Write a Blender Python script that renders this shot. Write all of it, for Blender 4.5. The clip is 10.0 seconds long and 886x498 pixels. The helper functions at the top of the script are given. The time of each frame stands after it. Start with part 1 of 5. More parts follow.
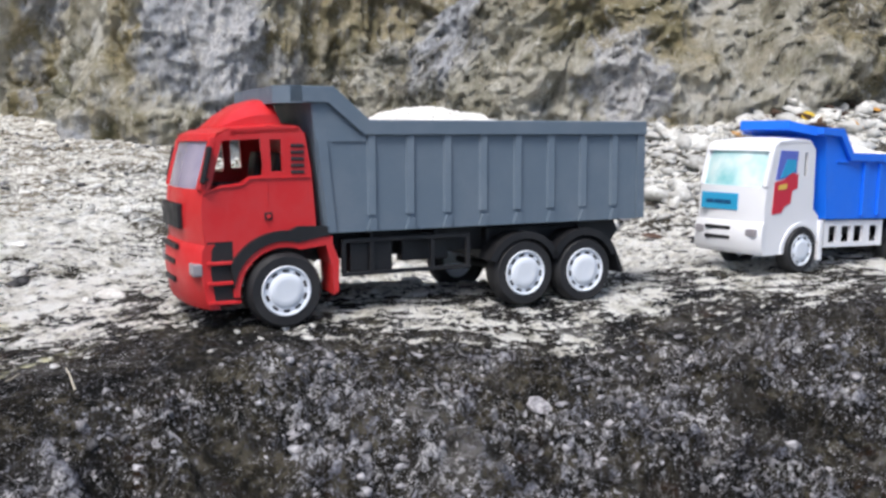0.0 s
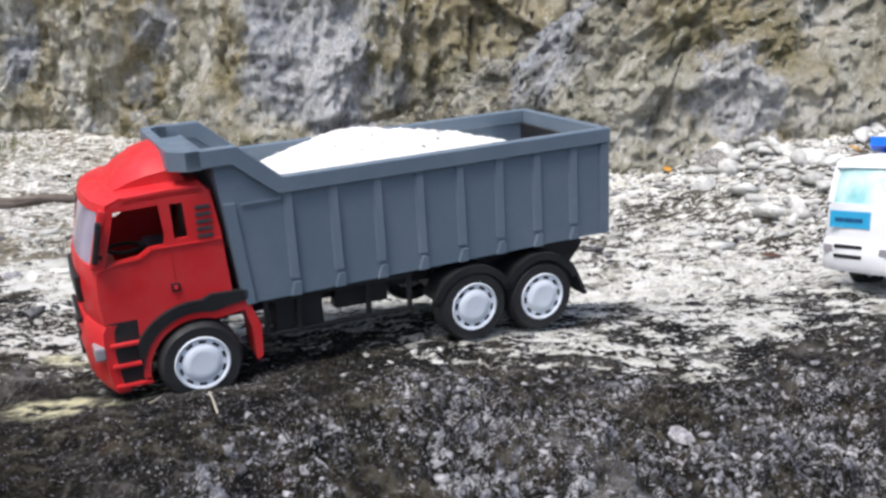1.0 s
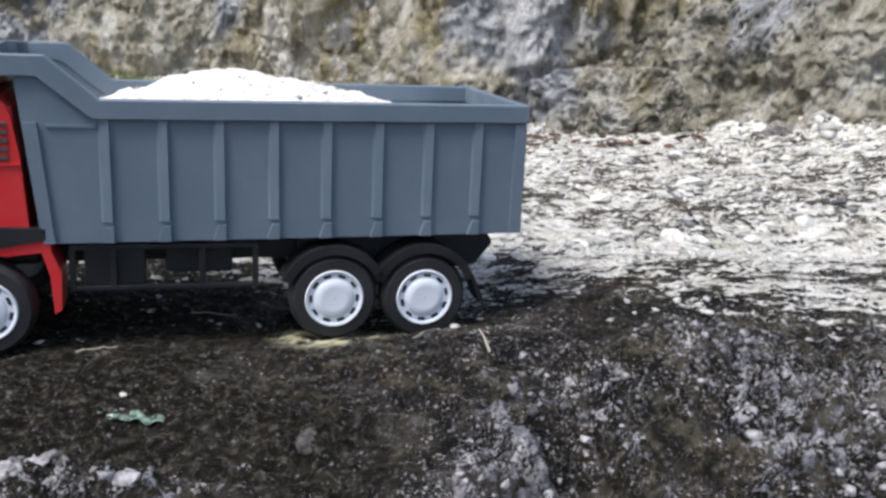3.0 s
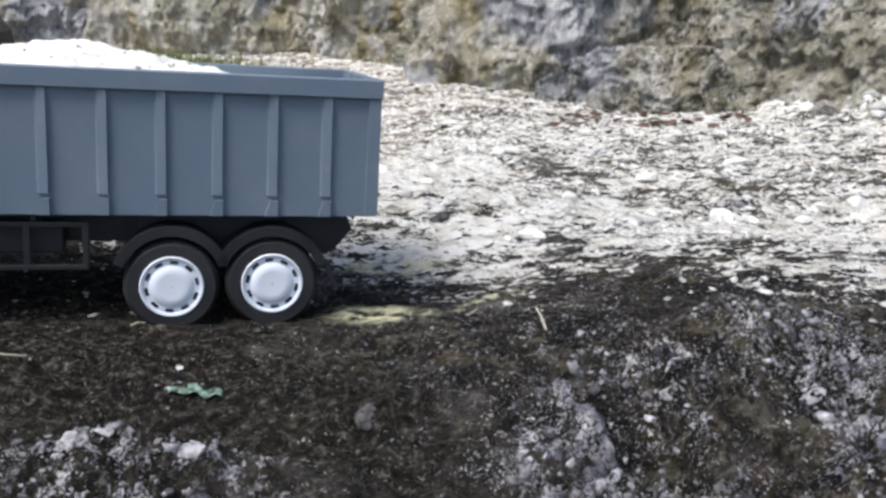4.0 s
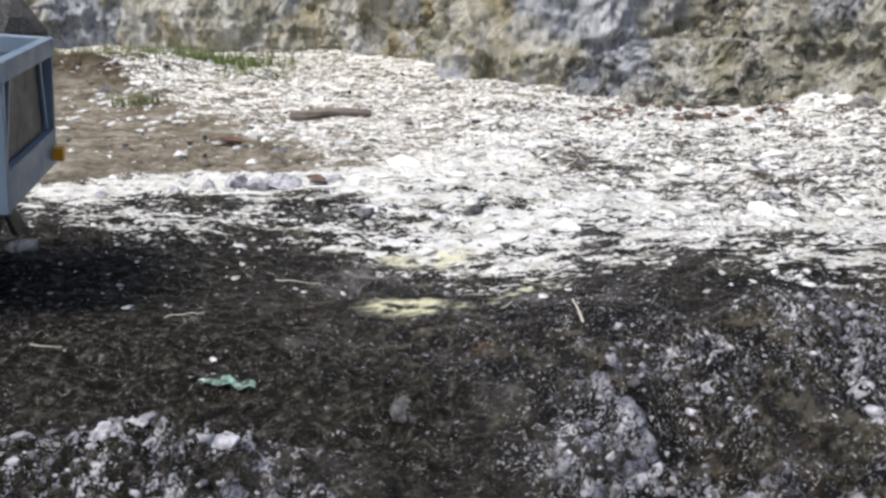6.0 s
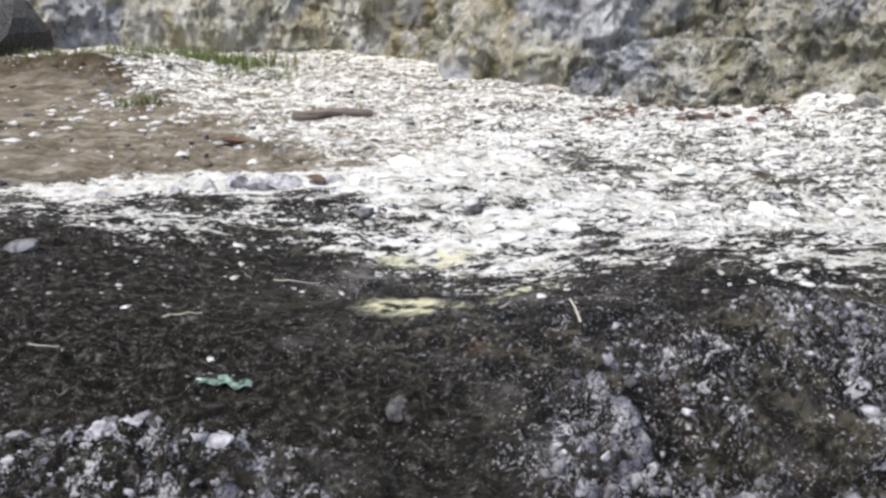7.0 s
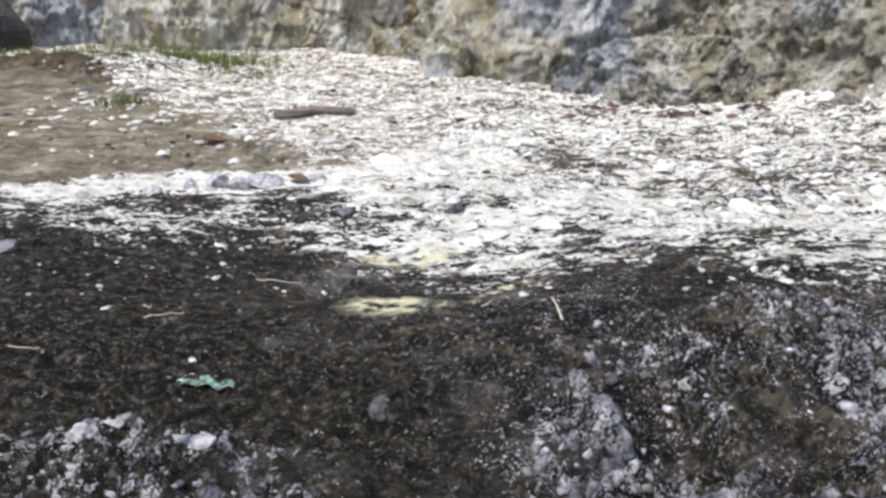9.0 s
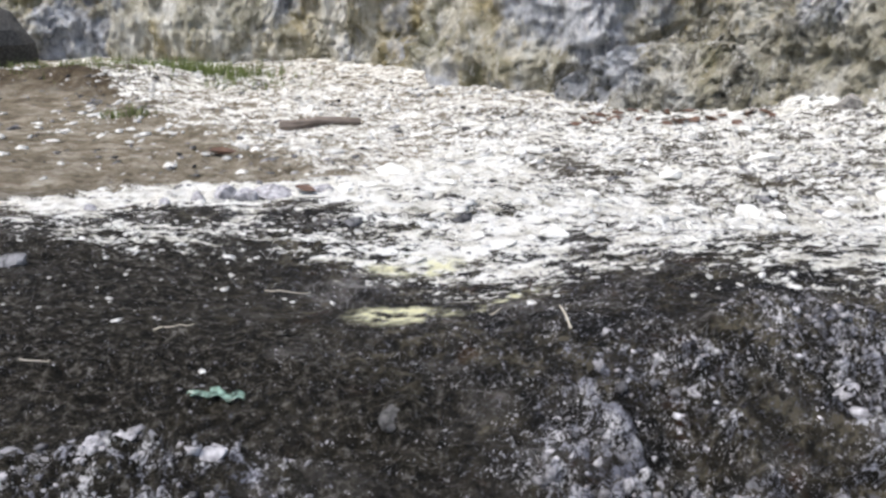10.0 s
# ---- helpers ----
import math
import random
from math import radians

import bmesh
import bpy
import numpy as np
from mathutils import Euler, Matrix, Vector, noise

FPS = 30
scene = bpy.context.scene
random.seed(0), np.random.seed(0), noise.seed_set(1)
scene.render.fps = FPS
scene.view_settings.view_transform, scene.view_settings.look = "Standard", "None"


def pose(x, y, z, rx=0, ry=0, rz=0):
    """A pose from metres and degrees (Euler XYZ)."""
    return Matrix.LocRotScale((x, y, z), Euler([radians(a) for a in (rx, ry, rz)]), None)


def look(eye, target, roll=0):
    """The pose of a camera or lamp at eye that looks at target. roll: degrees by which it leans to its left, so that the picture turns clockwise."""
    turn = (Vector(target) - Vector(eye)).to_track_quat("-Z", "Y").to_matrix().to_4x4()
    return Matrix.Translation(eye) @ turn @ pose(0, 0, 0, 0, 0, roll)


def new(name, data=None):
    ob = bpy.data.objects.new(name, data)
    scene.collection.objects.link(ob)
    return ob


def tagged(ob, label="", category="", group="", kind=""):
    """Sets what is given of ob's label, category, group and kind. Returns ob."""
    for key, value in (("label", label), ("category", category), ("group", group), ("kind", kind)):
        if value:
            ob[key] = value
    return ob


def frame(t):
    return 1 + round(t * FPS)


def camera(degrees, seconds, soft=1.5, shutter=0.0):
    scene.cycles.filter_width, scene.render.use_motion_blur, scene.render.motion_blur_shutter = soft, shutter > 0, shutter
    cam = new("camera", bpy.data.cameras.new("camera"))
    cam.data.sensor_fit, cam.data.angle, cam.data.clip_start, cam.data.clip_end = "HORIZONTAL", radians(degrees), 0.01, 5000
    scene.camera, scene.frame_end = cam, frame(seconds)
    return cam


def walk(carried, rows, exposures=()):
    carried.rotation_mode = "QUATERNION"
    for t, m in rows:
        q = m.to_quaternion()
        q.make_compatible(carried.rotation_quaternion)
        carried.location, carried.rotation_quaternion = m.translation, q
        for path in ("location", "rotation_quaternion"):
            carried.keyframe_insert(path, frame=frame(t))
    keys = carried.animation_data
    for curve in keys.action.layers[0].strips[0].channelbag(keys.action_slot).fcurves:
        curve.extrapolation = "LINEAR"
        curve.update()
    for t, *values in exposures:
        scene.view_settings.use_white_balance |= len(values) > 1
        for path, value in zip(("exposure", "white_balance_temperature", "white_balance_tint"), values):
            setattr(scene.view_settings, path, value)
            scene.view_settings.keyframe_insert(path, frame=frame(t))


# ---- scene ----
cam = camera(50.42, 10.0, soft=2.8)
# seconds, place, tilt from straight down, lean, heading
PATH = [
    (0.0, 0.1320, -0.0811, 0.3236, 74.416, 3.421, -19.999),
    (0.5, 0.1181, -0.0726, 0.3268, 74.764, 2.706, -17.680),
    (1.0, 0.0968, -0.0629, 0.3294, 75.013, 1.872, -14.523),
    (1.5, 0.0743, -0.0498, 0.3267, 73.932, 1.456, -10.600),
    (2.0, 0.0534, -0.0351, 0.3191, 72.860, 1.285, -7.008),
    (2.5, 0.0323, -0.0239, 0.3108, 72.471, 1.055, -5.341),
    (4.0, -0.0036, -0.0077, 0.2979, 70.758, 0.806, -2.348),
    (4.5, -0.0074, -0.0043, 0.2955, 70.595, 0.667, -1.561),
    (5.0, -0.0092, -0.0021, 0.2939, 70.602, 0.492, -1.041),
    (5.5, -0.0086, -0.0002, 0.2911, 70.608, 0.244, -0.641),
    (7.0, -0.0016, -0.0000, 0.2896, 70.638, 0.010, -0.113),
    (7.5, -0.0000, -0.0000, 0.2900, 70.624, 0.019, 0.000),
    (8.0, 0.0015, 0.0003, 0.2897, 70.667, -0.038, -0.075),
    (8.5, 0.0012, -0.0002, 0.2906, 70.580, 0.029, -0.718),
    (9.0, -0.0007, -0.0007, 0.2909, 70.495, 0.067, -1.196),
    (9.5, -0.0010, -0.0015, 0.2920, 70.651, -0.329, -0.886),
    (10.0, -0.0022, -0.0021, 0.2923, 71.002, -0.639, -0.823)]
walk(cam, [(t, pose(x, y, z, 0, 0, head) @ pose(0, 0, 0, tilt) @ pose(0, 0, 0, 0, 0, lean))
           for t, x, y, z, tilt, lean, head in PATH],
     exposures=[(0.0, 0.30), (1.0, 0.41), (2.5, 0.42), (4.5, 0.48), (5.5, 0.53), (7.0, 0.58), (10.0, 0.58)])

# ---- light ----
world = bpy.data.worlds.new("sky")
scene.world = world
world.use_nodes = True
wn = world.node_tree.nodes
sky = wn.new("ShaderNodeTexSky")
sky.sky_type, sky.sun_disc = "NISHITA", False
sky.sun_elevation, sky.sun_rotation = radians(64), radians(238)
sky.air_density, sky.dust_density = 1.0, 3.0
world.node_tree.links.new(sky.outputs["Color"], wn["Background"].inputs["Color"])
wn["Background"].inputs["Strength"].default_value = 0.15
sun_data = bpy.data.lights.new("sun", "SUN")
sun_data.energy, sun_data.angle, sun_data.color = 2.5, radians(22), (1.0, 0.985, 0.975)
sun = new("sun", sun_data)
sun.matrix_world = look((-1.2, -0.75, 2.9), (0, 0, 0))


# ---- materials ----
def mat(name, base, rough=0.5, metal=0.0):
    m = bpy.data.materials.new(name)
    m.use_nodes = True
    b = m.node_tree.nodes["Principled BSDF"]
    b.inputs["Base Color"].default_value = (*base, 1)
    b.inputs["Roughness"].default_value = rough
    b.inputs["Metallic"].default_value = metal
    if rough > 0.85:
        b.inputs["Specular IOR Level"].default_value = 0.12
    return m


def nodes_of(m):
    return m.node_tree, m.node_tree.nodes["Principled BSDF"]


def tex(m, scale, detail=4.0, rough=0.55, stretch=None, offset=0.0, kind="noise"):
    """A noise in object space; its value."""
    nt = m.node_tree
    tc = nt.nodes.new("ShaderNodeTexCoord")
    mp = nt.nodes.new("ShaderNodeMapping")
    mp.inputs["Location"].default_value = (offset, offset * 0.7, offset * 1.3)
    if stretch:
        mp.inputs["Scale"].default_value = stretch
    nt.links.new(tc.outputs["Object"], mp.inputs["Vector"])
    if kind == "noise":
        n = nt.nodes.new("ShaderNodeTexNoise")
        n.inputs["Detail"].default_value, n.inputs["Roughness"].default_value = detail, rough
        out = n.outputs["Fac"]
    else:
        n = nt.nodes.new("ShaderNodeTexVoronoi")
        out = n.outputs["Distance"]
    n.inputs["Scale"].default_value = scale
    nt.links.new(mp.outputs["Vector"], n.inputs["Vector"])
    return out


def ramp(m, fac, stops):
    r = m.node_tree.nodes.new("ShaderNodeValToRGB")
    e = r.color_ramp.elements
    while len(e) < len(stops):
        e.new(0.5)
    for el, (p, c) in zip(e, stops):
        el.position = p
        el.color = (*c, 1) if len(c) == 3 else c
    m.node_tree.links.new(fac, r.inputs["Fac"])
    return r.outputs["Color"]


def grey(v):
    return (v, v, v)


def mix(m, fac, a, b, blend="MIX"):
    nt = m.node_tree
    n = nt.nodes.new("ShaderNodeMix")
    n.data_type, n.blend_type = "RGBA", blend
    for sock, v in ((n.inputs[0], fac), (n.inputs[6], a), (n.inputs[7], b)):
        if isinstance(v, (int, float)):
            sock.default_value = v
        elif isinstance(v, tuple):
            sock.default_value = (*v, 1)
        else:
            nt.links.new(v, sock)
    return n.outputs[2]


def calc(m, op, a, b=0.0):
    n = m.node_tree.nodes.new("ShaderNodeMath")
    n.operation, n.use_clamp = op, False
    for sock, v in ((n.inputs[0], a), (n.inputs[1], b)):
        if isinstance(v, (int, float)):
            sock.default_value = v
        else:
            m.node_tree.links.new(v, sock)
    return n.outputs[0]


def attr(m, name):
    n = m.node_tree.nodes.new("ShaderNodeAttribute")
    n.attribute_name = name
    return n.outputs["Fac"]


def bump(m, height, strength=0.4, dist=0.002):
    nt, b = nodes_of(m)
    n = nt.nodes.new("ShaderNodeBump")
    n.inputs["Strength"].default_value, n.inputs["Distance"].default_value = strength, dist
    nt.links.new(height, n.inputs["Height"])
    nt.links.new(n.outputs["Normal"], b.inputs["Normal"])


def colour(m, sock):
    nt, b = nodes_of(m)
    nt.links.new(sock, b.inputs["Base Color"])


def plastic(name, base, rough=0.38, dusty=0.25, dust=(0.42, 0.40, 0.37), scale=22):
    """Moulded plastic with a thin uneven film of quarry dust and fine scuffs."""
    m = mat(name, base, rough)
    film = ramp(m, tex(m, scale, 6, 0.65), [(0.45, grey(0)), (0.8, grey(dusty))])
    scuff = ramp(m, tex(m, 260, 3, 0.6, (1, 1, 0.25)), [(0.6, grey(0)), (0.85, grey(dusty * 0.6))])
    c = mix(m, film, base, dust)
    colour(m, mix(m, scuff, c, dust))
    nt, b = nodes_of(m)
    nt.links.new(ramp(m, tex(m, 40, 5, 0.6), [(0.3, grey(rough * 0.8)), (0.75, grey(min(1, rough * 1.6)))]), b.inputs["Roughness"])
    bump(m, tex(m, 900, 2), 0.06, 0.0004)
    return m


RED = plastic("red_plastic", (0.60, 0.018, 0.022), 0.36, 0.10, (0.7, 0.35, 0.33))
GREY = plastic("slate_grey_plastic", (0.125, 0.168, 0.215), 0.42, 0.22, (0.30, 0.32, 0.34))
BLACK = plastic("black_plastic", (0.010, 0.010, 0.012), 0.45, 0.10, (0.12, 0.11, 0.10))
TYRE = plastic("tyre_rubber", (0.014, 0.014, 0.016), 0.6, 0.22, (0.12, 0.115, 0.11))
WHEEL = plastic("white_wheel_plastic", (0.74, 0.78, 0.84), 0.55, 0.12, (0.5, 0.5, 0.5))
CAB_WHITE = plastic("white_plastic", (0.82, 0.82, 0.84), 0.33, 0.05, (0.6, 0.6, 0.58))
BLUE = plastic("blue_plastic", (0.008, 0.17, 0.86), 0.36, 0.06, (0.3, 0.4, 0.6))
STICKER_BLUE = mat("blue_sticker", (0.03, 0.36, 0.62), 0.3)
STICKER_DARK = mat("dark_print", (0.01, 0.08, 0.2), 0.3)
STICKER_RED = mat("red_sticker", (0.62, 0.03, 0.06), 0.3)
STICKER_VIOLET = mat("violet_blue_sticker", (0.12, 0.16, 0.55), 0.3)
STICKER_YELLOW = mat("yellow_print", (0.75, 0.5, 0.1), 0.3)
LAMP = mat("grey_lamp_plastic", (0.30, 0.28, 0.30), 0.2)
AMBER = mat("amber_plastic", (0.55, 0.25, 0.01), 0.3)
SCREEN = mat("lavender_windscreen", (0.42, 0.38, 0.52), 0.12)
colour(SCREEN, ramp(SCREEN, tex(SCREEN, 18, 3), [(0.3, (0.50, 0.45, 0.62)), (0.7, (0.72, 0.66, 0.80))]))
nodes_of(SCREEN)[1].inputs["Transmission Weight"].default_value = 0.55
AQUA = mat("aqua_windscreen", (0.35, 0.72, 0.70), 0.15)
colour(AQUA, ramp(AQUA, tex(AQUA, 25, 3), [(0.35, (0.25, 0.60, 0.62)), (0.62, (0.72, 0.86, 0.84))]))

# the quarry floor: dark mossy crust over pale limestone
GROUND = mat("quarry_floor", (0.06, 0.055, 0.05), 0.95)
soil = ramp(GROUND, tex(GROUND, 16, 10, 0.68), [(0.42, (0.006, 0.006, 0.006)), (0.49, (0.020, 0.018, 0.015)),
                                              (0.56, (0.055, 0.050, 0.042)), (0.66, (0.20, 0.19, 0.18))])
moss = ramp(GROUND, tex(GROUND, 11, 8, 0.7, None, 3.1), [(0.43, grey(0)), (0.58, grey(0.85))])
soil = mix(GROUND, moss, soil, ramp(GROUND, tex(GROUND, 60, 6, 0.7, None, 6.0), [(0.43, (0.007, 0.006, 0.004)), (0.51, (0.034, 0.029, 0.018)), (0.59, (0.13, 0.115, 0.080))]))
rust = ramp(GROUND, tex(GROUND, 17, 6, 0.7, None, 21.0), [(0.60, grey(0)), (0.70, grey(0.6))])
soil = mix(GROUND, rust, soil, (0.055, 0.022, 0.010))
# near-black blotches: shade of the rough crust painted into the soil colour
crack_shade = ramp(GROUND, tex(GROUND, 48, 8, 0.78, None, 12.0), [(0.40, grey(0.9)), (0.50, grey(0))])
soil = mix(GROUND, crack_shade, soil, (0.009, 0.009, 0.008))
humus = ramp(GROUND, tex(GROUND, 130, 9, 0.85, (0.8, 1, 1), 17.0), [(0.43, (0.003, 0.003, 0.003)), (0.50, (0.015, 0.013, 0.010)), (0.55, (0.050, 0.044, 0.032)), (0.61, (0.20, 0.19, 0.175))])
soil = mix(GROUND, attr(GROUND, "humus"), soil, humus)
# pale crumbs of stone in the crust, then lichen on the knobs
lich = attr(GROUND, "lichen")
grain = ramp(GROUND, tex(GROUND, 240, 8, 0.85, None, 27.0), [(0.41, grey(0.10)), (0.48, grey(0.6)), (0.54, grey(1.0))])
tint = ramp(GROUND, tex(GROUND, 34, 5, 0.65, None, 9.0), [(0.38, (0.20, 0.205, 0.25)), (0.48, (0.48, 0.48, 0.53)), (0.58, (0.88, 0.86, 0.87))])
tint = mix(GROUND, 1.0, tint, grain, "MULTIPLY")
for scale, off, lo, hi, gain in ((44, 3.0, 0.65, 0.70, 0.030), (95, 7.0, 0.61, 0.66, 0.030), (200, 1.7, 0.59, 0.64, 0.028), (430, 5.5, 0.585, 0.645, 0.020)):
    fleck = ramp(GROUND, calc(GROUND, "ADD", tex(GROUND, scale, 6, 0.8, (1.0, 0.9, 1), off), calc(GROUND, "SUBTRACT", calc(GROUND, "MULTIPLY", lich, gain), calc(GROUND, "MULTIPLY", attr(GROUND, "humus"), 0.045))), [(lo, grey(0)), (hi, grey(0.85))])
    soil = mix(GROUND, fleck, soil, tint)
frost = calc(GROUND, "ADD", attr(GROUND, "knob"), calc(GROUND, "ADD", calc(GROUND, "MULTIPLY", calc(GROUND, "SUBTRACT", tex(GROUND, 120, 6, 0.75, None, 2.2), 0.5), 3.4),
             calc(GROUND, "MULTIPLY", calc(GROUND, "SUBTRACT", tex(GROUND, 420, 4, 0.7, None, 8.2), 0.5), 2.4)))
soil = mix(GROUND, ramp(GROUND, frost, [(0.38, grey(0)), (0.58, grey(0.95))]), soil, tint)
mud = ramp(GROUND, tex(GROUND, 22, 9, 0.72, (0.6, 1, 1), 5.0), [(0.32, (0.07, 0.060, 0.042)), (0.47, (0.19, 0.160, 0.115)), (0.58, (0.32, 0.285, 0.225)), (0.70, (0.52, 0.50, 0.44))])
soil = mix(GROUND, attr(GROUND, "mud"), soil, mud)
loam = ramp(GROUND, tex(GROUND, 30, 8, 0.75, None, 15.0), [(0.35, (0.020, 0.015, 0.010)), (0.52, (0.070, 0.052, 0.032)), (0.68, (0.22, 0.19, 0.14))])
soil = mix(GROUND, attr(GROUND, "earth"), soil, loam)
sand = ramp(GROUND, tex(GROUND, 40, 9, 0.74, (0.7, 1, 1), 4.0), [(0.38, (0.34, 0.325, 0.27)), (0.45, (0.68, 0.66, 0.585)), (0.51, (0.85, 0.835, 0.775)), (0.62, (0.90, 0.895, 0.85))])
rag = calc(GROUND, "ADD", calc(GROUND, "MULTIPLY", calc(GROUND, "SUBTRACT", tex(GROUND, 12, 4, 0.6, (0.7, 1.0, 1), 2.0), 0.5), 2.2),
           calc(GROUND, "MULTIPLY", calc(GROUND, "SUBTRACT", tex(GROUND, 58, 4, 0.65, (0.5, 1.0, 1), 2.0), 0.5), 4.0))
rag = calc(GROUND, "ADD", rag, calc(GROUND, "MULTIPLY", calc(GROUND, "SUBTRACT", tex(GROUND, 210, 3, 0.65, (0.6, 1.0, 1), 31.0), 0.5), 2.6))
bare = attr(GROUND, "chalk")
rag = calc(GROUND, "MULTIPLY", rag, ramp(GROUND, bare, [(0.0, grey(0)), (0.30, grey(1))]))
edge = ramp(GROUND, calc(GROUND, "ADD", bare, rag), [(0.44, grey(0)), (0.64, grey(1))])
soil = mix(GROUND, edge, soil, sand)
# patches of sunlight on the crust, put into its colour as yellow-white
colour(GROUND, mix(GROUND, attr(GROUND, "sun_dapple"), soil, (0.80, 0.78, 0.52)))
bump(GROUND, calc(GROUND, "ADD", tex(GROUND, 90, 10, 0.78), calc(GROUND, "MULTIPLY", tex(GROUND, 420, 4, 0.7), 0.5)), 1.0, 0.007)

# the weathered limestone faces
CLIFF = mat("weathered_limestone", (0.25, 0.24, 0.2), 0.95)
streak = tex(CLIFF, 5.0, 11, 0.72, (1.5, 1.5, 0.55))
rock = ramp(CLIFF, streak, [(0.33, (0.13, 0.12, 0.085)), (0.42, (0.36, 0.335, 0.25)), (0.50, (0.56, 0.53, 0.43)), (0.61, (0.82, 0.80, 0.74))])
ochre = ramp(CLIFF, tex(CLIFF, 2.4, 6, 0.65, (1, 1, 0.6), 2.0), [(0.50, grey(0)), (0.60, grey(0.75))])
rock = mix(CLIFF, ochre, rock, ramp(CLIFF, tex(CLIFF, 18, 7, 0.74), [(0.36, (0.17, 0.145, 0.055)), (0.50, (0.40, 0.33, 0.17)), (0.66, (0.66, 0.56, 0.36))]))
slate = ramp(CLIFF, tex(CLIFF, 2.2, 6, 0.65, (1, 1, 0.7), 6.0), [(0.52, grey(0)), (0.58, grey(0.85))])
rock = mix(CLIFF, slate, rock, ramp(CLIFF, tex(CLIFF, 14, 9, 0.75, (1, 1, 0.6)), [(0.36, (0.18, 0.19, 0.22)), (0.50, (0.46, 0.48, 0.53)), (0.64, (0.76, 0.78, 0.84))]))
verd = ramp(CLIFF, tex(CLIFF, 3.4, 7, 0.7, (1, 1, 0.8), 33.0), [(0.55, grey(0)), (0.66, grey(0.65))])
rock = mix(CLIFF, verd, rock, ramp(CLIFF, tex(CLIFF, 40, 6, 0.75, None, 3.0), [(0.38, (0.055, 0.055, 0.020)), (0.66, (0.26, 0.25, 0.12))]))
pale = calc(CLIFF, "ADD", attr(CLIFF, "pale"), calc(CLIFF, "MULTIPLY", calc(CLIFF, "SUBTRACT", tex(CLIFF, 26, 9, 0.8, (1, 1, 0.7), 44.0), 0.5), 2.4))
rock = mix(CLIFF, ramp(CLIFF, pale, [(0.45, grey(0)), (0.70, grey(0.95))]), rock, ramp(CLIFF, tex(CLIFF, 60, 6, 0.7, None, 1.0), [(0.36, (0.45, 0.45, 0.47)), (0.6, (0.86, 0.85, 0.85))]))
# blotchy grime; the dark weight adds painted shade on the bank
grime_and_shade = ramp(CLIFF, calc(CLIFF, "ADD", tex(CLIFF, 16, 10, 0.78, (1, 1, 0.55), 8.0), calc(CLIFF, "MULTIPLY", attr(CLIFF, "dark"), 0.13)),
             [(0.57, grey(0)), (0.66, grey(0.9))])
rock = mix(CLIFF, grime_and_shade, rock, ramp(CLIFF, tex(CLIFF, 44, 8, 0.78, (1, 1, 0.6), 3.0), [(0.38, (0.040, 0.037, 0.028)), (0.52, (0.16, 0.15, 0.12)), (0.66, (0.50, 0.48, 0.43))]))
pit = ramp(CLIFF, tex(CLIFF, 48, 9, 0.8, (1, 1, 0.6), 4.0), [(0.35, grey(0.85)), (0.44, grey(0))])
rock = mix(CLIFF, pit, rock, (0.045, 0.040, 0.028))
chip = ramp(CLIFF, tex(CLIFF, 38, 8, 0.8, (1, 1, 0.5), 14.0), [(0.555, grey(0)), (0.62, grey(0.9))])
colour(CLIFF, mix(CLIFF, chip, rock, (0.84, 0.82, 0.76)))
bump(CLIFF, tex(CLIFF, 34, 12, 0.82, (1, 1, 0.7)), 0.9, 0.035)


def stone_mat(name, dark, lightc, scale=60, low=0.3):
    m = mat(name, lightc, 0.92)
    c = ramp(m, tex(m, scale, 8, 0.7), [(0.3, dark), (0.62, lightc)])
    tone = m.node_tree.nodes.new("ShaderNodeNewGeometry")
    t = ramp(m, tone.outputs["Random Per Island"], [(0.0, grey(low)), (1.0, grey(1.0))])
    colour(m, mix(m, 1.0, c, t, "MULTIPLY"))
    bump(m, tex(m, scale * 3, 8, 0.7), 0.7, 0.003)
    return m


CHALK_STONE = stone_mat("pale_limestone", (0.50, 0.48, 0.43), (0.87, 0.865, 0.83), 110, 0.6)
GREY_STONE = stone_mat("grey_lichen_stone", (0.02, 0.02, 0.022), (0.34, 0.335, 0.345), 110, 0.12)
LICHEN_STONE = stone_mat("lichen_crusted_rock", (0.02, 0.02, 0.024), (0.66, 0.64, 0.66), 170, 0.2)
DARK_STONE = stone_mat("dark_mossy_stone", (0.010, 0.010, 0.010), (0.16, 0.155, 0.15), 130)
WORN_STONE = stone_mat("worn_pale_rock", (0.03, 0.03, 0.03), (0.50, 0.47, 0.43), 150)
SAND_LOAD = mat("white_gravel_sand", (0.82, 0.80, 0.75), 0.95)
colour(SAND_LOAD, ramp(SAND_LOAD, tex(SAND_LOAD, 160, 6, 0.7), [(0.30, (0.42, 0.39, 0.33)), (0.46, (0.80, 0.77, 0.71)), (0.6, (0.86, 0.85, 0.81))]))
bump(SAND_LOAD, tex(SAND_LOAD, 260, 8, 0.75), 0.8, 0.002)
BARK = mat("weathered_wood", (0.12, 0.10, 0.09), 0.9)
colour(BARK, ramp(BARK, tex(BARK, 60, 6, 0.7, (0.2, 1, 1)), [(0.3, (0.05, 0.04, 0.035)), (0.7, (0.24, 0.20, 0.17))]))
DRY_LEAF = mat("dry_brown_leaf", (0.20, 0.075, 0.035), 0.7)
colour(DRY_LEAF, ramp(DRY_LEAF, tex(DRY_LEAF, 50, 5, 0.6), [(0.3, (0.05, 0.028, 0.02)), (0.7, (0.16, 0.088, 0.055))]))
YELLOW_LEAF = mat("yellow_leaf", (0.70, 0.48, 0.03), 0.55)
ORANGE_LEAF = mat("orange_leaf", (0.55, 0.27, 0.05), 0.6)
STRAW = mat("pale_straw", (0.55, 0.50, 0.40), 0.8)
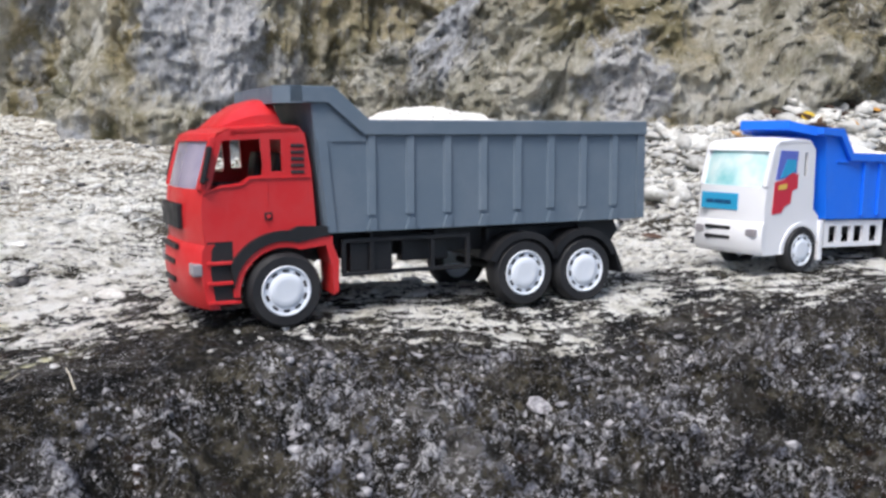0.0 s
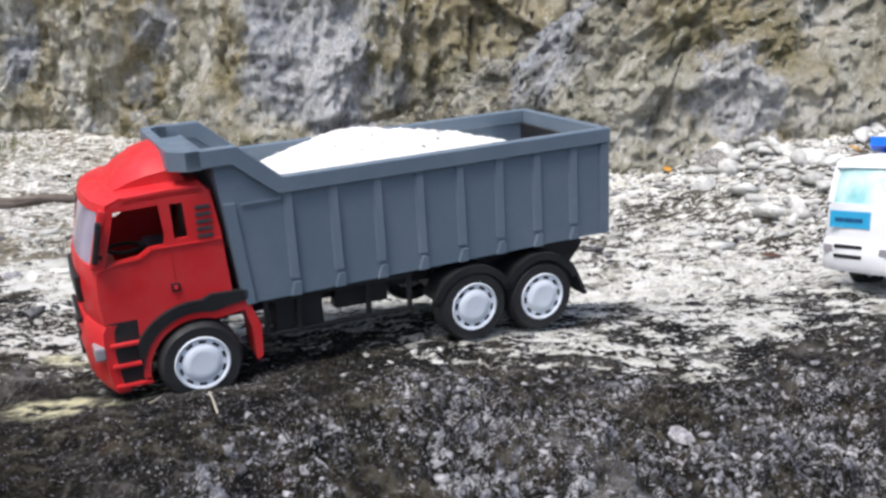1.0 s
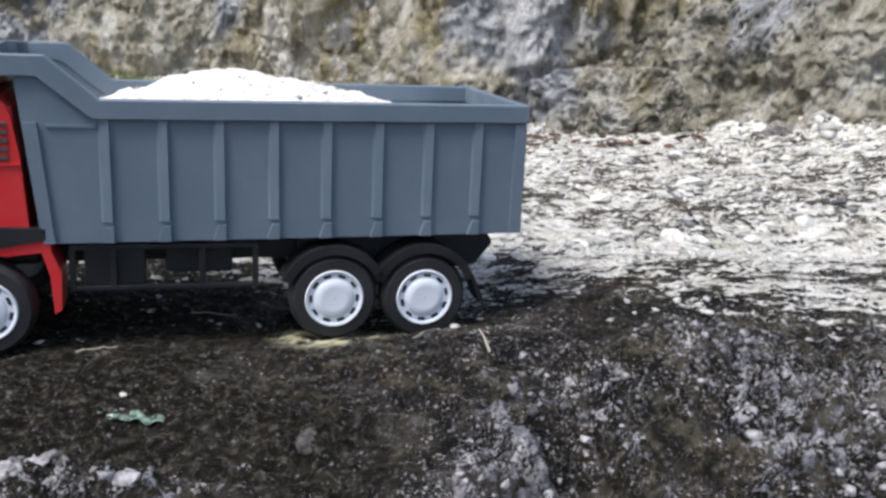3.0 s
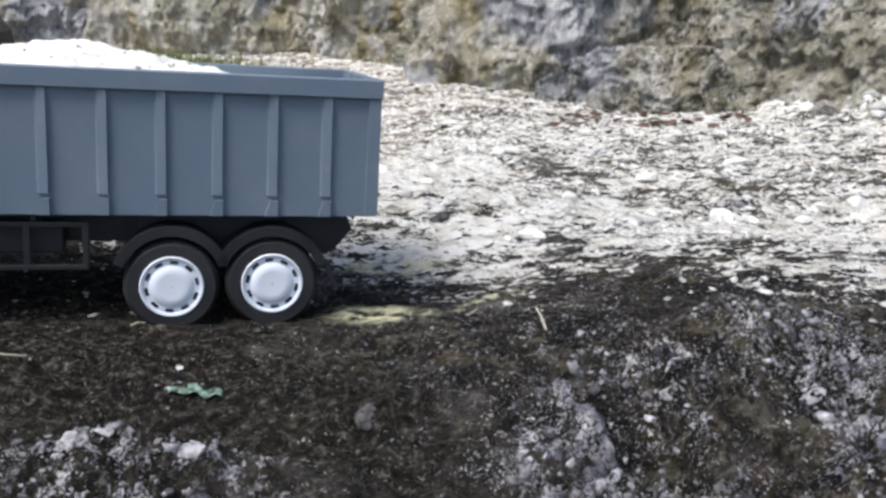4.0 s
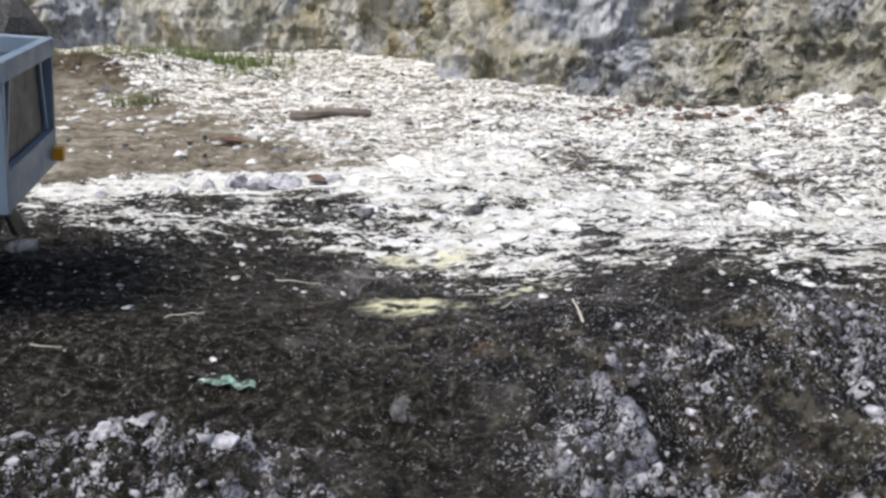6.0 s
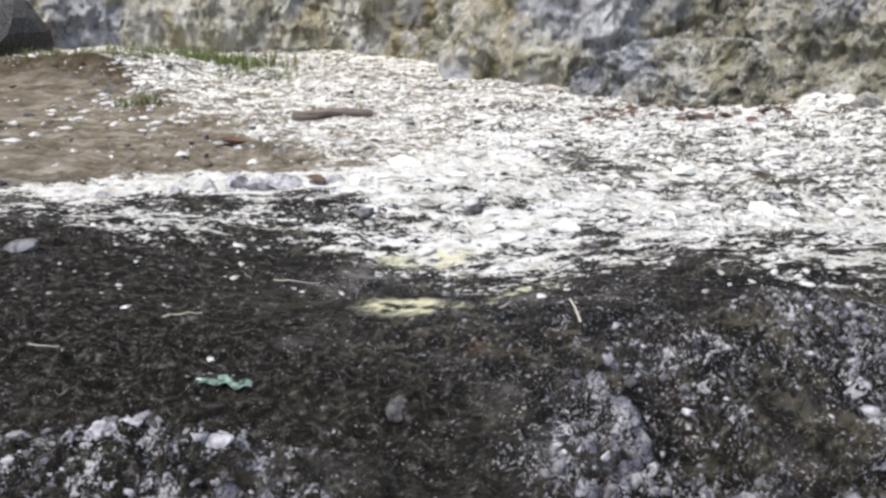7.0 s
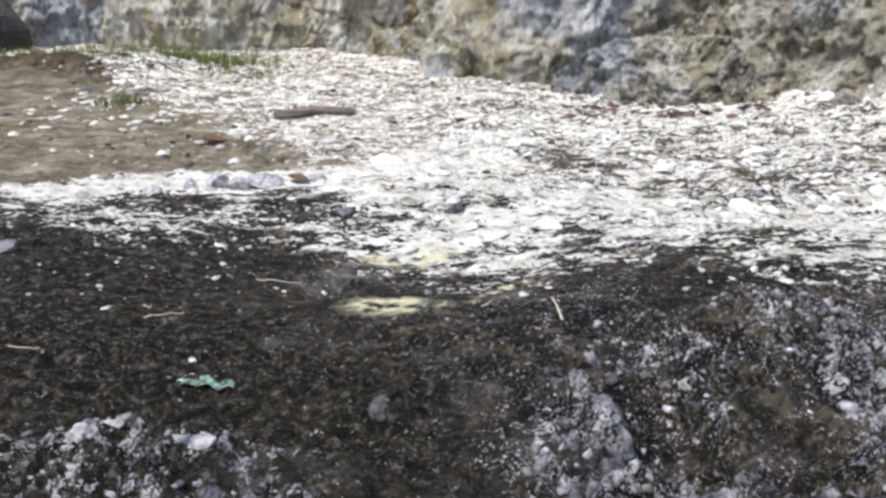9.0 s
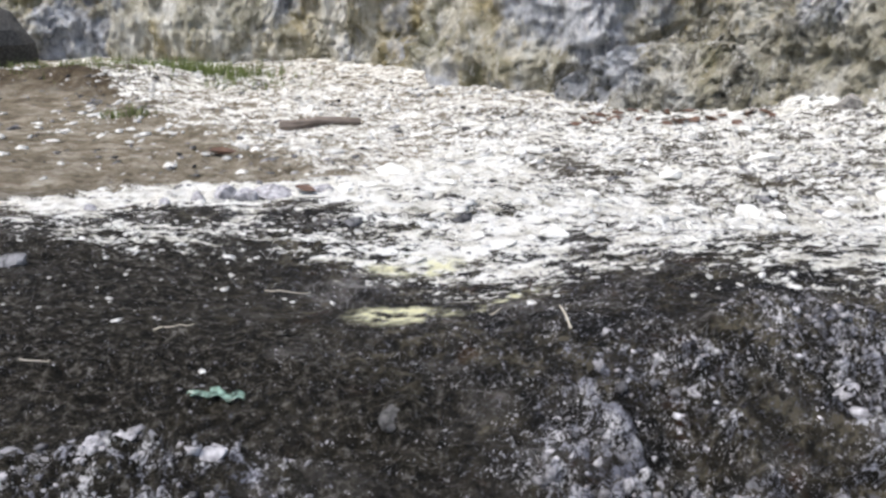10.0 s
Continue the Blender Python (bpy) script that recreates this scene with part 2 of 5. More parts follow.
GRASS = mat("grass_blades", (0.11, 0.14, 0.035), 0.7)
GLASS = mat("green_film", (0.20, 0.36, 0.29), 0.25)
colour(GLASS, ramp(GLASS, tex(GLASS, 120, 5, 0.7), [(0.44, (0.03, 0.045, 0.032)), (0.72, (0.26, 0.40, 0.32))]))


# ---- noise in numbers ----
def lattice(ix, iy, iz):
    h = (ix * 374761393 + iy * 668265263 + iz * 2147483647) & 0xFFFFFFFF
    h = ((h ^ (h >> 13)) * 1274126177) & 0xFFFFFFFF
    return ((h ^ (h >> 16)) & 0xFFFF) / 32767.5 - 1.0


def vnoise(x, y, z):
    ix, iy, iz = np.floor(x).astype(np.int64), np.floor(y).astype(np.int64), np.floor(z).astype(np.int64)
    fx, fy, fz = x - ix, y - iy, z - iz
    fx, fy, fz = (v * v * v * (v * (v * 6 - 15) + 10) for v in (fx, fy, fz))
    out = 0
    for a in (0, 1):
        for b in (0, 1):
            for c in (0, 1):
                w = (fx if a else 1 - fx) * (fy if b else 1 - fy) * (fz if c else 1 - fz)
                out = out + w * lattice(ix + a, iy + b, iz + c)
    return out


def fbm(x, y, z, scale, octaves=5, gain=0.5, ridged=False):
    out, amp, tot = 0, 1.0, 0.0
    for k in range(octaves):
        s = scale * 2.03 ** k
        n = vnoise(x * s + 17.3 * k, y * s - 9.1 * k, z * s + 4.7 * k)
        out = out + amp * ((1 - 2 * np.abs(n)) if ridged else n)
        tot += amp
        amp *= gain
    return out / tot


def cells(x, y, scale, seed):
    """Nearest of one random point a cell: the distance to it in cells, and its own random number."""
    u, v = x * scale, y * scale
    iu, iv = np.floor(u).astype(np.int64), np.floor(v).astype(np.int64)
    best, mark = np.full(u.shape, 9.0), np.zeros(u.shape)
    for a in (-1, 0, 1):
        for b in (-1, 0, 1):
            cu, cv = iu + a, iv + b
            d = np.hypot(cu + 0.5 + 0.42 * lattice(cu, cv, seed) - u, cv + 0.5 + 0.42 * lattice(cu, cv, seed + 7) - v)
            near = d < best
            best = np.where(near, d, best)
            mark = np.where(near, 0.5 + 0.5 * lattice(cu, cv, seed + 13), mark)
    return best, mark


def sstep(v, a, b):
    t = np.clip((v - a) / (b - a), 0, 1)
    return t * t * (3 - 2 * t)


# ---- the lie of the land ----
SWELLS = ((0.0, 0.006, -0.009, 0.001, 0.013, 0.0, 0.010),
          (0.001, 0.024, 0.0, 0.011, 0.011, -0.028, 0.018),
          (0.0, 0.002, 0.001, -0.037, 0.008, 0.012, -0.002),
          (0.0, 0.0, 0.006, 0.030, -0.015, -0.046, -0.003))


def lie(x, y):
    """Height of the quarry floor without its roughness."""
    d = np.maximum(0, y - 0.90)
    z = -0.16 * (1 - np.exp(-d / 0.9)) + 0.0
    for j, row in enumerate(SWELLS):
        for i, c in enumerate(row):
            if c:
                z = z + c * np.exp(-((x - (-0.9 + 0.3 * i)) / 0.24) ** 2 - ((y - (0.40 + 0.22 * j)) / 0.18) ** 2)
    q = np.maximum(0, (x - 0.9) * 0.9 + (y - 1.3) * 0.45)
    z = z + 0.22 * (1 - np.exp(-(q / 0.45) ** 2))
    # the shelf falls away towards the viewer
    z = z - 0.30 * np.maximum(0, 0.40 - y) ** 1.3 * sstep(y, -3, 0.4)
    return np.clip(z, -0.6, 0.8)


def lump(x, y, cx, cy, rx, ry, h):
    return h * np.exp(-(((x - cx) / rx) ** 2 + ((y - cy) / ry) ** 2) ** 1.5)


def crag_of(x, y):
    """Where knobbly lichened rock breaks through the crust."""
    o = np.zeros_like(x)
    c = np.maximum(sstep(x + 0.25 * (0.55 - y), 0.00, 0.14) * (1 - sstep(y, 0.60, 0.74)), 1 - sstep(y, 0.445, 0.49))
    c = np.maximum(c, 0.8 * np.exp(-((x - 0.235) / 0.045) ** 2 - ((y - 0.628) / 0.022) ** 2))
    return c * np.clip(0.45 + 1.5 * fbm(x, y, o + 9, 11, 4, 0.6), 0, 1)


def knobs_of(x, y):
    """Rounded knobs of two sizes: their rise, and how crusted each is."""
    o = np.zeros_like(x)
    wx, wy = x + 0.004 * fbm(x, y, o + 3, 90, 3), y + 0.004 * fbm(x, y, o + 6, 90, 3)
    da, ra = cells(wx, wy, 88, 5)
    db, rb = cells(wx, wy, 190, 9)
    a, b = np.clip(1 - (da / 0.72) ** 2, 0, 1) * ra, np.clip(1 - (db / 0.72) ** 2, 0, 1) * rb
    return a, b


def rough_of(x, y):
    o = np.zeros_like(x)
    near = 1 - sstep(y, 0.56, 0.72)
    track = np.exp(-((y - 0.80) / 0.14) ** 2)
    far = sstep(y, 0.95, 1.3)
    amp = 0.0028 + (0.006 + 0.010 * sstep(x, 0.02, 0.2)) * near + 0.006 * far
    r = amp * (fbm(x, y, o, 28, 5, 0.55, True) - 0.25) + 0.45 * amp * fbm(x, y, o + 3, 85, 4, 0.65, True)
    r = r + (0.010 * far + 0.005 * near) * (1 - track) * fbm(x, y, o + 7, 7, 3)
    r = r + lump(x, y, -0.20, 0.415, 0.10, 0.040, 0.034) * (1 + 0.30 * fbm(x, y, o + 1, 30, 3, 0.5))
    r = r + lump(x, y, -0.09, 0.405, 0.08, 0.035, 0.026) * (1 + 0.30 * fbm(x, y, o + 2, 30, 3, 0.5))
    r = r + lump(x - 0.25 * (0.48 - y), y, 0.092, 0.470, 0.009, 0.045, 0.016) + lump(x, y, 0.165, 0.455, 0.010, 0.045, 0.016)
    r = r + lump(x, y, 0.22, 0.52, 0.05, 0.03, 0.012) + lump(x, y, 0.235, 0.625, 0.03, 0.015, 0.010)
    r = r + lump(x, y, 0.33, 0.48, 0.05, 0.06, 0.024) + lump(x, y, 0.47, 0.55, 0.04, 0.08, 0.026) + lump(x, y, 0.62, 0.52, 0.05, 0.07, 0.032) + lump(x, y, 0.78, 0.60, 0.07, 0.06, 0.028)
    r = r + lump(x, y, -0.032, 0.505, 0.022, 0.014, 0.008)
    comb = sstep(y, 0.66, 0.76) * (1 - sstep(y, 1.05, 1.2)) * (0.35 + 0.65 * sstep(x, -0.1, 0.15)) * (1 - 0.6 * track)
    r = r + 0.0055 * comb * fbm(x * 0.55, y + 0.25 * x, o + 8, 46, 4, 0.62, True)
    a, b = knobs_of(x, y)
    crag = crag_of(x, y)
    r = r + (0.0015 * (1 - far) * (1 - track) + 0.009 * crag) * a + (0.0012 * (1 - far) + 0.0045 * crag) * b
    r = r + lump(x, y, -1.05, 2.75, 0.35, 0.25, 0.05) * (1 + 0.5 * fbm(x, y, o + 4, 9, 3))
    return r


def height(x, y):
    return lie(x, y) + rough_of(x, y)


def chalk_of(x, y):
    """How much of the floor is bare pale limestone."""
    o = np.zeros_like(x)
    wob = 0.06 * fbm(x, y, o, 5, 4)
    ease = sstep(x, -0.12, 0.15)
    bot = sstep(y + wob, 1.00 - 0.14 * ease, 1.12 + 0.10 * ease)
    top = np.interp(x, [-0.6, -0.36, -0.12, -0.03, 0.15, 0.5, 1.2], [1.16, 1.26, 1.38, 1.56, 1.90, 2.20, 2.6])
    band = bot * sstep(top - y + 1.5 * wob, -0.06, 0.08)
    right = 0.60 * sstep(y + wob, 0.56, 0.88) * sstep(x + 0.6 * (y - 0.8), 0.12, 0.32)
    thin = 0.56 * sstep(y + wob, 0.66, 0.90) * sstep(x, -0.12, 0.05) * (1 - sstep(y, 1.5, 1.8)) + 0.34 * sstep(y + wob, 0.76, 1.0) * (1 - sstep(y, 1.10, 1.28))
    dry = 0.04 * sstep(y, 1.5, 2.0)
    c = np.maximum.reduce([band * (1.30 - 0.74 * sstep(x, -0.05, 0.22) + 0.14 * sstep(y, 1.4, 1.8)), right, thin, dry])
    return c


# where dapples of sun are painted on the floor
def dapple_of(x, y):
    o = np.zeros_like(x)
    s = 1.3 * np.exp(-((x + 0.030) / 0.030) ** 2 - ((y - 0.705) / 0.026) ** 2)
    s = s + 0.7 * np.exp(-((x - 0.05) / 0.05) ** 2 - ((y - 0.735 - (x - 0.05) * 0.8) / 0.014) ** 2)
    s = s + 0.7 * np.exp(-((x + 0.02) / 0.05) ** 2 - ((y - 0.86) / 0.02) ** 2)
    return np.clip(1.4 * s * (0.7 + 3.0 * fbm(x, y, o + 5, 70, 5, 0.65)) - 0.2, 0, 1)


def grid_mesh(name, P, material, attrs=()):
    """A sheet from an array of places, rows by columns."""
    n, m = P.shape[:2]
    me = bpy.data.meshes.new(name)
    me.vertices.add(n * m)
    me.vertices.foreach_set("co", P.reshape(-1).astype(np.float32))
    i = np.arange(n * m).reshape(n, m)
    q = np.stack([i[:-1, :-1], i[:-1, 1:], i[1:, 1:], i[1:, :-1]], -1).reshape(-1, 4)
    me.loops.add(q.size)
    me.loops.foreach_set("vertex_index", q.reshape(-1).astype(np.int32))
    me.polygons.add(len(q))
    me.polygons.foreach_set("loop_start", np.arange(0, q.size, 4, dtype=np.int32))
    me.update(calc_edges=True)
    me.polygons.foreach_set("use_smooth", np.ones(len(q), dtype=bool))
    for key, v in attrs:
        a = me.attributes.new(key, "FLOAT", "POINT")
        a.data.foreach_set("value", np.ascontiguousarray(v.reshape(-1), dtype=np.float32))
    me.materials.append(material)
    return new(name, me)


def spread(a, b, fine, reach, grow):
    """Steps of one size between a and b that widen beyond, out to reach."""
    mid = list(np.arange(a, b, fine))
    hi, s = [b], fine
    while hi[-1] < reach[1]:
        s *= grow
        hi.append(hi[-1] + s)
    lo, s = [a], fine
    while lo[-1] > reach[0]:
        s *= grow
        lo.append(lo[-1] - s)
    return np.array(lo[:0:-1] + mid + hi)


xs = np.concatenate([spread(-0.48, 0.0, 0.0026, (-60, 0.0), 1.05)[:-1], spread(0.0, 0.95, 0.0026, (0.0, 60), 1.05)])
ys = np.concatenate([spread(0.37, 0.78, 0.0026, (-40, 0.78), 1.08), np.arange(0.784, 1.25, 0.0042), np.arange(1.26, 3.4, 0.011), 3.4 + 0.011 * np.cumsum(1.1 ** np.arange(1, 72))])
GX, GY = np.meshgrid(xs, ys)
GZ = height(GX, GY)


def sheet_z(x, y):
    """Height of the finished sheet, between its points."""
    i, j = np.clip(np.searchsorted(ys, y) - 1, 0, len(ys) - 2), np.clip(np.searchsorted(xs, x) - 1, 0, len(xs) - 2)
    u, v = (x - xs[j]) / (xs[j + 1] - xs[j]), (y - ys[i]) / (ys[i + 1] - ys[i])
    return (GZ[i, j] * (1 - u) + GZ[i, j + 1] * u) * (1 - v) + (GZ[i + 1, j] * (1 - u) + GZ[i + 1, j + 1] * u) * v


def ground_z(x, y):
    return float(sheet_z(x, y))


lichen = crag_of(GX, GY)
KA, KB = knobs_of(GX, GY)
knob = lichen * (0.75 * KA + 0.45 * KB) - 0.12
knob = knob + lump(GX - 0.25 * (0.48 - GY), GY, 0.092, 0.472, 0.0055, 0.038, 0.55) + lump(GX, GY, 0.163, 0.458, 0.006, 0.032, 0.45)
humus = np.clip(1.25 * (1 - sstep(GX + 0.5 * (GY - 0.5), -0.12, 0.12)) + 1.0 * fbm(GX, GY, GX * 0 + 12, 10, 5, 0.6) - 0.25, 0, 0.9) * (1 - sstep(GY, 0.86, 1.0))
mud_mask = np.clip(sstep(GY, 1.12, 1.35) * 0.92 + 0.25 * sstep(GY, 0.98, 1.1), 0, 1) * (1 - 0.75 * sstep(GX, -0.02, 0.2) * (1 - sstep(GY, 2.0, 2.4)))
earth = np.clip(1.5 * np.exp(-((GX + 1.0) / 0.38) ** 2 - ((GY - 2.7) / 0.38) ** 2) + 1.2 * fbm(GX, GY, GX * 0 + 2, 6, 4) - 0.35, 0, 0.95) * sstep(GY, 1.9, 2.2)
ground = grid_mesh("ground", np.stack([GX, GY, GZ], -1), GROUND,
                   (("chalk", chalk_of(GX, GY)), ("lichen", lichen), ("knob", knob), ("humus", humus), ("mud", mud_mask), ("earth", earth), ("sun_dapple", dapple_of(GX, GY))))
tagged(ground, "dark mossy quarry floor breaking into pale limestone gravel", "ground", kind="structure")


def cliff(name, line, high, lean, across, up, dark, pale, seed, label, amp=0.10):
    """A weathered face that stands on a line in plan and leans back; across gives (columns, first x, last x) of its densest stretch."""
    line = np.array(line, float)
    seg = np.r_[0, np.cumsum(np.linalg.norm(np.diff(line, axis=0), axis=1))]
    n, xa, xb = across
    fine = np.linspace(0, seg[-1], 4000)
    fx = np.interp(fine, seg, line[:, 0])
    share = np.cumsum(np.where((fx > xa) & (fx < xb), 1.0, 0.12))
    s = np.interp(np.linspace(share[0], share[-1], n), share, fine)
    k = 60
    ker = np.ones(2 * k + 1) / (2 * k + 1)
    cx, cy = (np.convolve(np.pad(np.interp(fine, seg, line[:, j]), k, "edge"), ker, "valid") for j in (0, 1))
    tx, ty = np.gradient(cx), np.gradient(cy)
    nrm = np.hypot(tx, ty) + 1e-9
    sx, sy, nx, ny = (np.interp(s, fine, v) for v in (cx, cy, -ty / nrm, tx / nrm))
    hs = np.interp(s, seg, high)
    ls = np.interp(s, seg, lean)
    v = np.linspace(0, 1, up)[:, None] ** 1.7
    h = v * hs[None]
    back = h * ls[None]
    X, Y = sx[None] + nx[None] * back, sy[None] + ny[None] * back
    Z = lie(X * 0 + sx[None], Y * 0 + sy[None]) - 0.12 + h
    # blocks parted by joints, then ribs and crumbs
    jx = (s[None] + 0.10 * fbm(X + seed, Y, Z, 3.0, 3)) * 3.2
    jz = Z * 2.6 + 0.3 * fbm(X, Y + seed, Z, 2.5, 3)
    dj, rj = cells(jx + seed, jz, 1.0, 3)
    f = amp * (0.9 * (rj - 0.5) + 0.55 * np.clip(0.75 - dj, 0, 1))
    f = f + fbm(X + seed, Y, Z * 0.6, 1.6, 4, 0.55, True) * amp * 0.9 + fbm(X + seed, Y + 5, Z * 0.55, 6, 5, 0.62, True) * amp * 0.60
    f = f + fbm(X, Y + seed, Z * 0.8, 26, 4, 0.65) * amp * 0.20 + fbm(X + 3, Y + seed, Z * 0.6, 15, 4, 0.66, True) * amp * 0.32
    f = f * (0.45 + 0.55 * sstep(h, 0.0, 0.25))
    X, Y = X - nx[None] * f, Y - ny[None] * f
    Z = Z + 0.35 * amp * fbm(X, Y, Z + seed, 5, 4)
    ob = grid_mesh(name, np.stack([X, Y, Z], -1), CLIFF, (("dark", dark(X, Y, Z)), ("pale", pale(X, Y, Z))))
    return tagged(ob, label, "rock face", kind="structure")


def blot(X, Z, x, z, rx, rz):
    return np.exp(-((X - x) / rx) ** 2 - ((Z - z) / rz) ** 2)


cliff("backdrop_rock_wall", [(-7, 1.0), (-5.5, 2.6), (-3.2, 3.5), (-1.2, 3.5), (-0.2, 3.3), (0.02, 3.0), (0.16, 2.58), (0.35, 2.55), (0.9, 2.62), (1.8, 2.75), (3.5, 2.6), (5.5, 1.5), (7, -1)],
      [2.6, 2.6, 2.4, 2.2, 2.2, 2.1, 2.0, 2.0, 2.0, 2.2, 2.4, 2.6, 2.6], [0.25] * 13, (1500, -1.9, 2.2), 260,
      lambda X, Y, Z: 0.0 * X, lambda X, Y, Z: 0.85 * blot(X, Z, 0.44, 0.15, 0.20, 0.3) + 0.25 * blot(X, Z, -0.15, 0.1, 0.15, 0.4) - 0.1, 3.0,
      "weathered limestone wall streaked grey, ochre and black", 0.11)
cliff("rock_bank", [(0.30, 2.40), (0.52, 2.18), (0.74, 1.98), (0.96, 1.76), (1.22, 1.66), (1.50, 1.58), (1.85, 1.42), (2.8, 1.1), (5.0, 0.2)],
      [0.14, 0.30, 0.46, 0.66, 0.85, 1.0, 1.2, 1.4, 1.4], [0.55, 0.6, 0.62, 0.6, 0.62, 0.65, 0.65, 0.6, 0.6], (1000, 0.3, 2.0), 230,
      # darker where the bank turns left, its shade put into the colour
      lambda X, Y, Z: 0.70 - 0.65 * sstep(X, 0.80, 1.0) * (1 - sstep(X, 1.42, 1.62)) + 0.3 * sstep(X, 1.5, 1.7) - 1.0 * blot(X, Z, 1.19, 0.14, 0.10, 0.13),
      lambda X, Y, Z: 1.1 * blot(X, Z, 1.19, 0.14, 0.10, 0.13) + 0.35 * blot(X, Z, 0.80, 0.25, 0.25, 0.12) - 0.1, 11.0,
      "dark crumbling limestone bank with pale ribs", 0.10)


# ---- making things ----
def part(name, bm, material, parent, label="", smooth=False):
    me = bpy.data.meshes.new(name)
    bmesh.ops.recalc_face_normals(bm, faces=bm.faces)
    bm.to_mesh(me)
    bm.free()
    me.materials.append(material)
    if smooth:
        me.polygons.foreach_set("use_smooth", [True] * len(me.polygons))
        me.set_sharp_from_angle(angle=radians(38))
    ob = new(name, me)
    ob.parent = parent
    if label:
        ob["label"] = label
    return ob


def thing(name, label, category, group="", m=None):
    ob = new(name)
    ob.empty_display_size = 0.02
    if m is not None:
        ob.matrix_world = m
    return tagged(ob, label, category, group)


def box(bm, c, s, bevel=0.0, m=None):
    r = bmesh.ops.create_cube(bm, size=1.0, matrix=Matrix.Translation(c) @ Matrix.Diagonal((*s, 1)))
    if bevel:
        es = list({e for v in r["verts"] for e in v.link_edges})
        r = bmesh.ops.bevel(bm, geom=es, offset=bevel, segments=2, affect="EDGES", profile=0.6)
        vs = list({v for f in r["faces"] for v in f.verts} | {v for v in r["verts"]})
    else:
        vs = r["verts"]
    if m is not None:
        bmesh.ops.transform(bm, matrix=m, verts=vs)
    return bm


def boxed(c, s, bevel=0.001, m=None):
    return box(bmesh.new(), c, s, bevel, m)


def panel(outer, y0, y1, holes=(), bm=None):
    """A plate cut to an outline in x and z, with holes, from y0 to y1."""
    bm = bm or bmesh.new()
    edges = []
    for loop in (outer, *holes):
        vs = [bm.verts.new((x, y0, z)) for x, z in loop]
        edges += [bm.edges.new((vs[i], vs[(i + 1) % len(vs)])) for i in range(len(vs))]
    faces = [g for g in bmesh.ops.triangle_fill(bm, edges=edges, use_beauty=True)["geom"] if isinstance(g, bmesh.types.BMFace)]
    ex = bmesh.ops.extrude_face_region(bm, geom=faces)
    bmesh.ops.translate(bm, vec=(0, y1 - y0, 0), verts=[g for g in ex["geom"] if isinstance(g, bmesh.types.BMVert)])
    return bm


def loft(sections, closed=False):
    """A skin through rings of places, capped at both ends."""
    bm = bmesh.new()
    rings = [[bm.verts.new(p) for p in sec] for sec in sections]
    n = len(rings[0])
    for a, b in zip(rings, rings[1:]):
        for i in range(n):
            bm.faces.new((a[i], a[(i + 1) % n], b[(i + 1) % n], b[i]))
    if closed:
        for i in range(n):
            bm.faces.new((rings[-1][i], rings[-1][(i + 1) % n], rings[0][(i + 1) % n], rings[0][i]))
    else:
        bm.faces.new(rings[0][::-1])
        bm.faces.new(rings[-1])
    return bm


def lathe(profile, steps=40):
    """A ring turned about the y axis from (radius, y)."""
    secs = []
    for k in range(steps):
        a = 2 * math.pi * k / steps
        secs.append([(r * math.cos(a), y, r * math.sin(a)) for r, y in profile])
    return loft(secs, True)


def arc(cx, cz, r, a0, a1, n):
    return [(cx + r * math.cos(radians(a0 + (a1 - a0) * k / (n - 1))), cz + r * math.sin(radians(a0 + (a1 - a0) * k / (n - 1)))) for k in range(n)]


def wheel_of(parent, r, w, at, slots=10, side=-1, tyre_mat=None, rim_mat=None):
    """A wheel at a place, with its face to the outside; tyre and rim hang on it."""
    hub = new("wheel")
    hub.empty_display_size = 0.01
    hub.parent = parent
    hub.matrix_basis = Matrix.Translation(at)
    o = side
    b, ri = 0.12 * w, 0.66 * r
    prof = [(ri, -w / 2), (r * 0.9, -w / 2), (r * 0.965, -w / 2 + b), (r, -w / 2 + 2.2 * b), (r, w / 2 - 2.2 * b), (r * 0.965, w / 2 - b), (r * 0.9, w / 2), (ri, w / 2)]
    bm = lathe(prof, 56)
    part("tyre", bm, tyre_mat or TYRE, hub, smooth=True)
    f = o * w / 2
    dish = [(ri * 1.005, f * 0.1), (ri * 1.005, f * 1.0), (ri * 0.97, f * 1.07), (ri * 0.92, f * 1.04), (ri * 0.89, f * 0.93),
            (ri * 0.70, f * 0.93), (ri * 0.66, f * 1.00), (ri * 0.60, f * 1.07), (ri * 0.42, f * 1.11), (ri * 0.38, f * 1.10), (0.0005, f * 1.12), (0.0005, f * 0.1)]
    rim = part("rim", lathe(dish, 48), rim_mat or WHEEL, hub, smooth=True)
    for k in range(slots):
        a = 2 * math.pi * (k + 0.5) / slots
        mm = Matrix.Rotation(a, 4, "Y") @ Matrix.Translation((ri * 0.80, f * 0.925, 0))
        part("slot", box(bmesh.new(), (0, 0, 0), (ri * 0.11, w * 0.05, ri * 0.26), 0.0006, mm), BLACK, rim, "dark wheel slot")
    return hub


# ---- the grey tipper with the red cab: x to its rear, y to its far side ----
R1 = 0.0359
tipper = thing("toy_dump_truck", "toy dump truck with red cab and grey tipper bed, driving", "toy truck")

AX = (-0.2599, 0.0, 0.0755)
wheels = []
for j, ax in enumerate(AX):
    for sgn in (-1, 1):
        wheels.append((j, sgn, ax, wheel_of(tipper, R1, 0.026, (ax, sgn * 0.0735, R1), 10, sgn)))

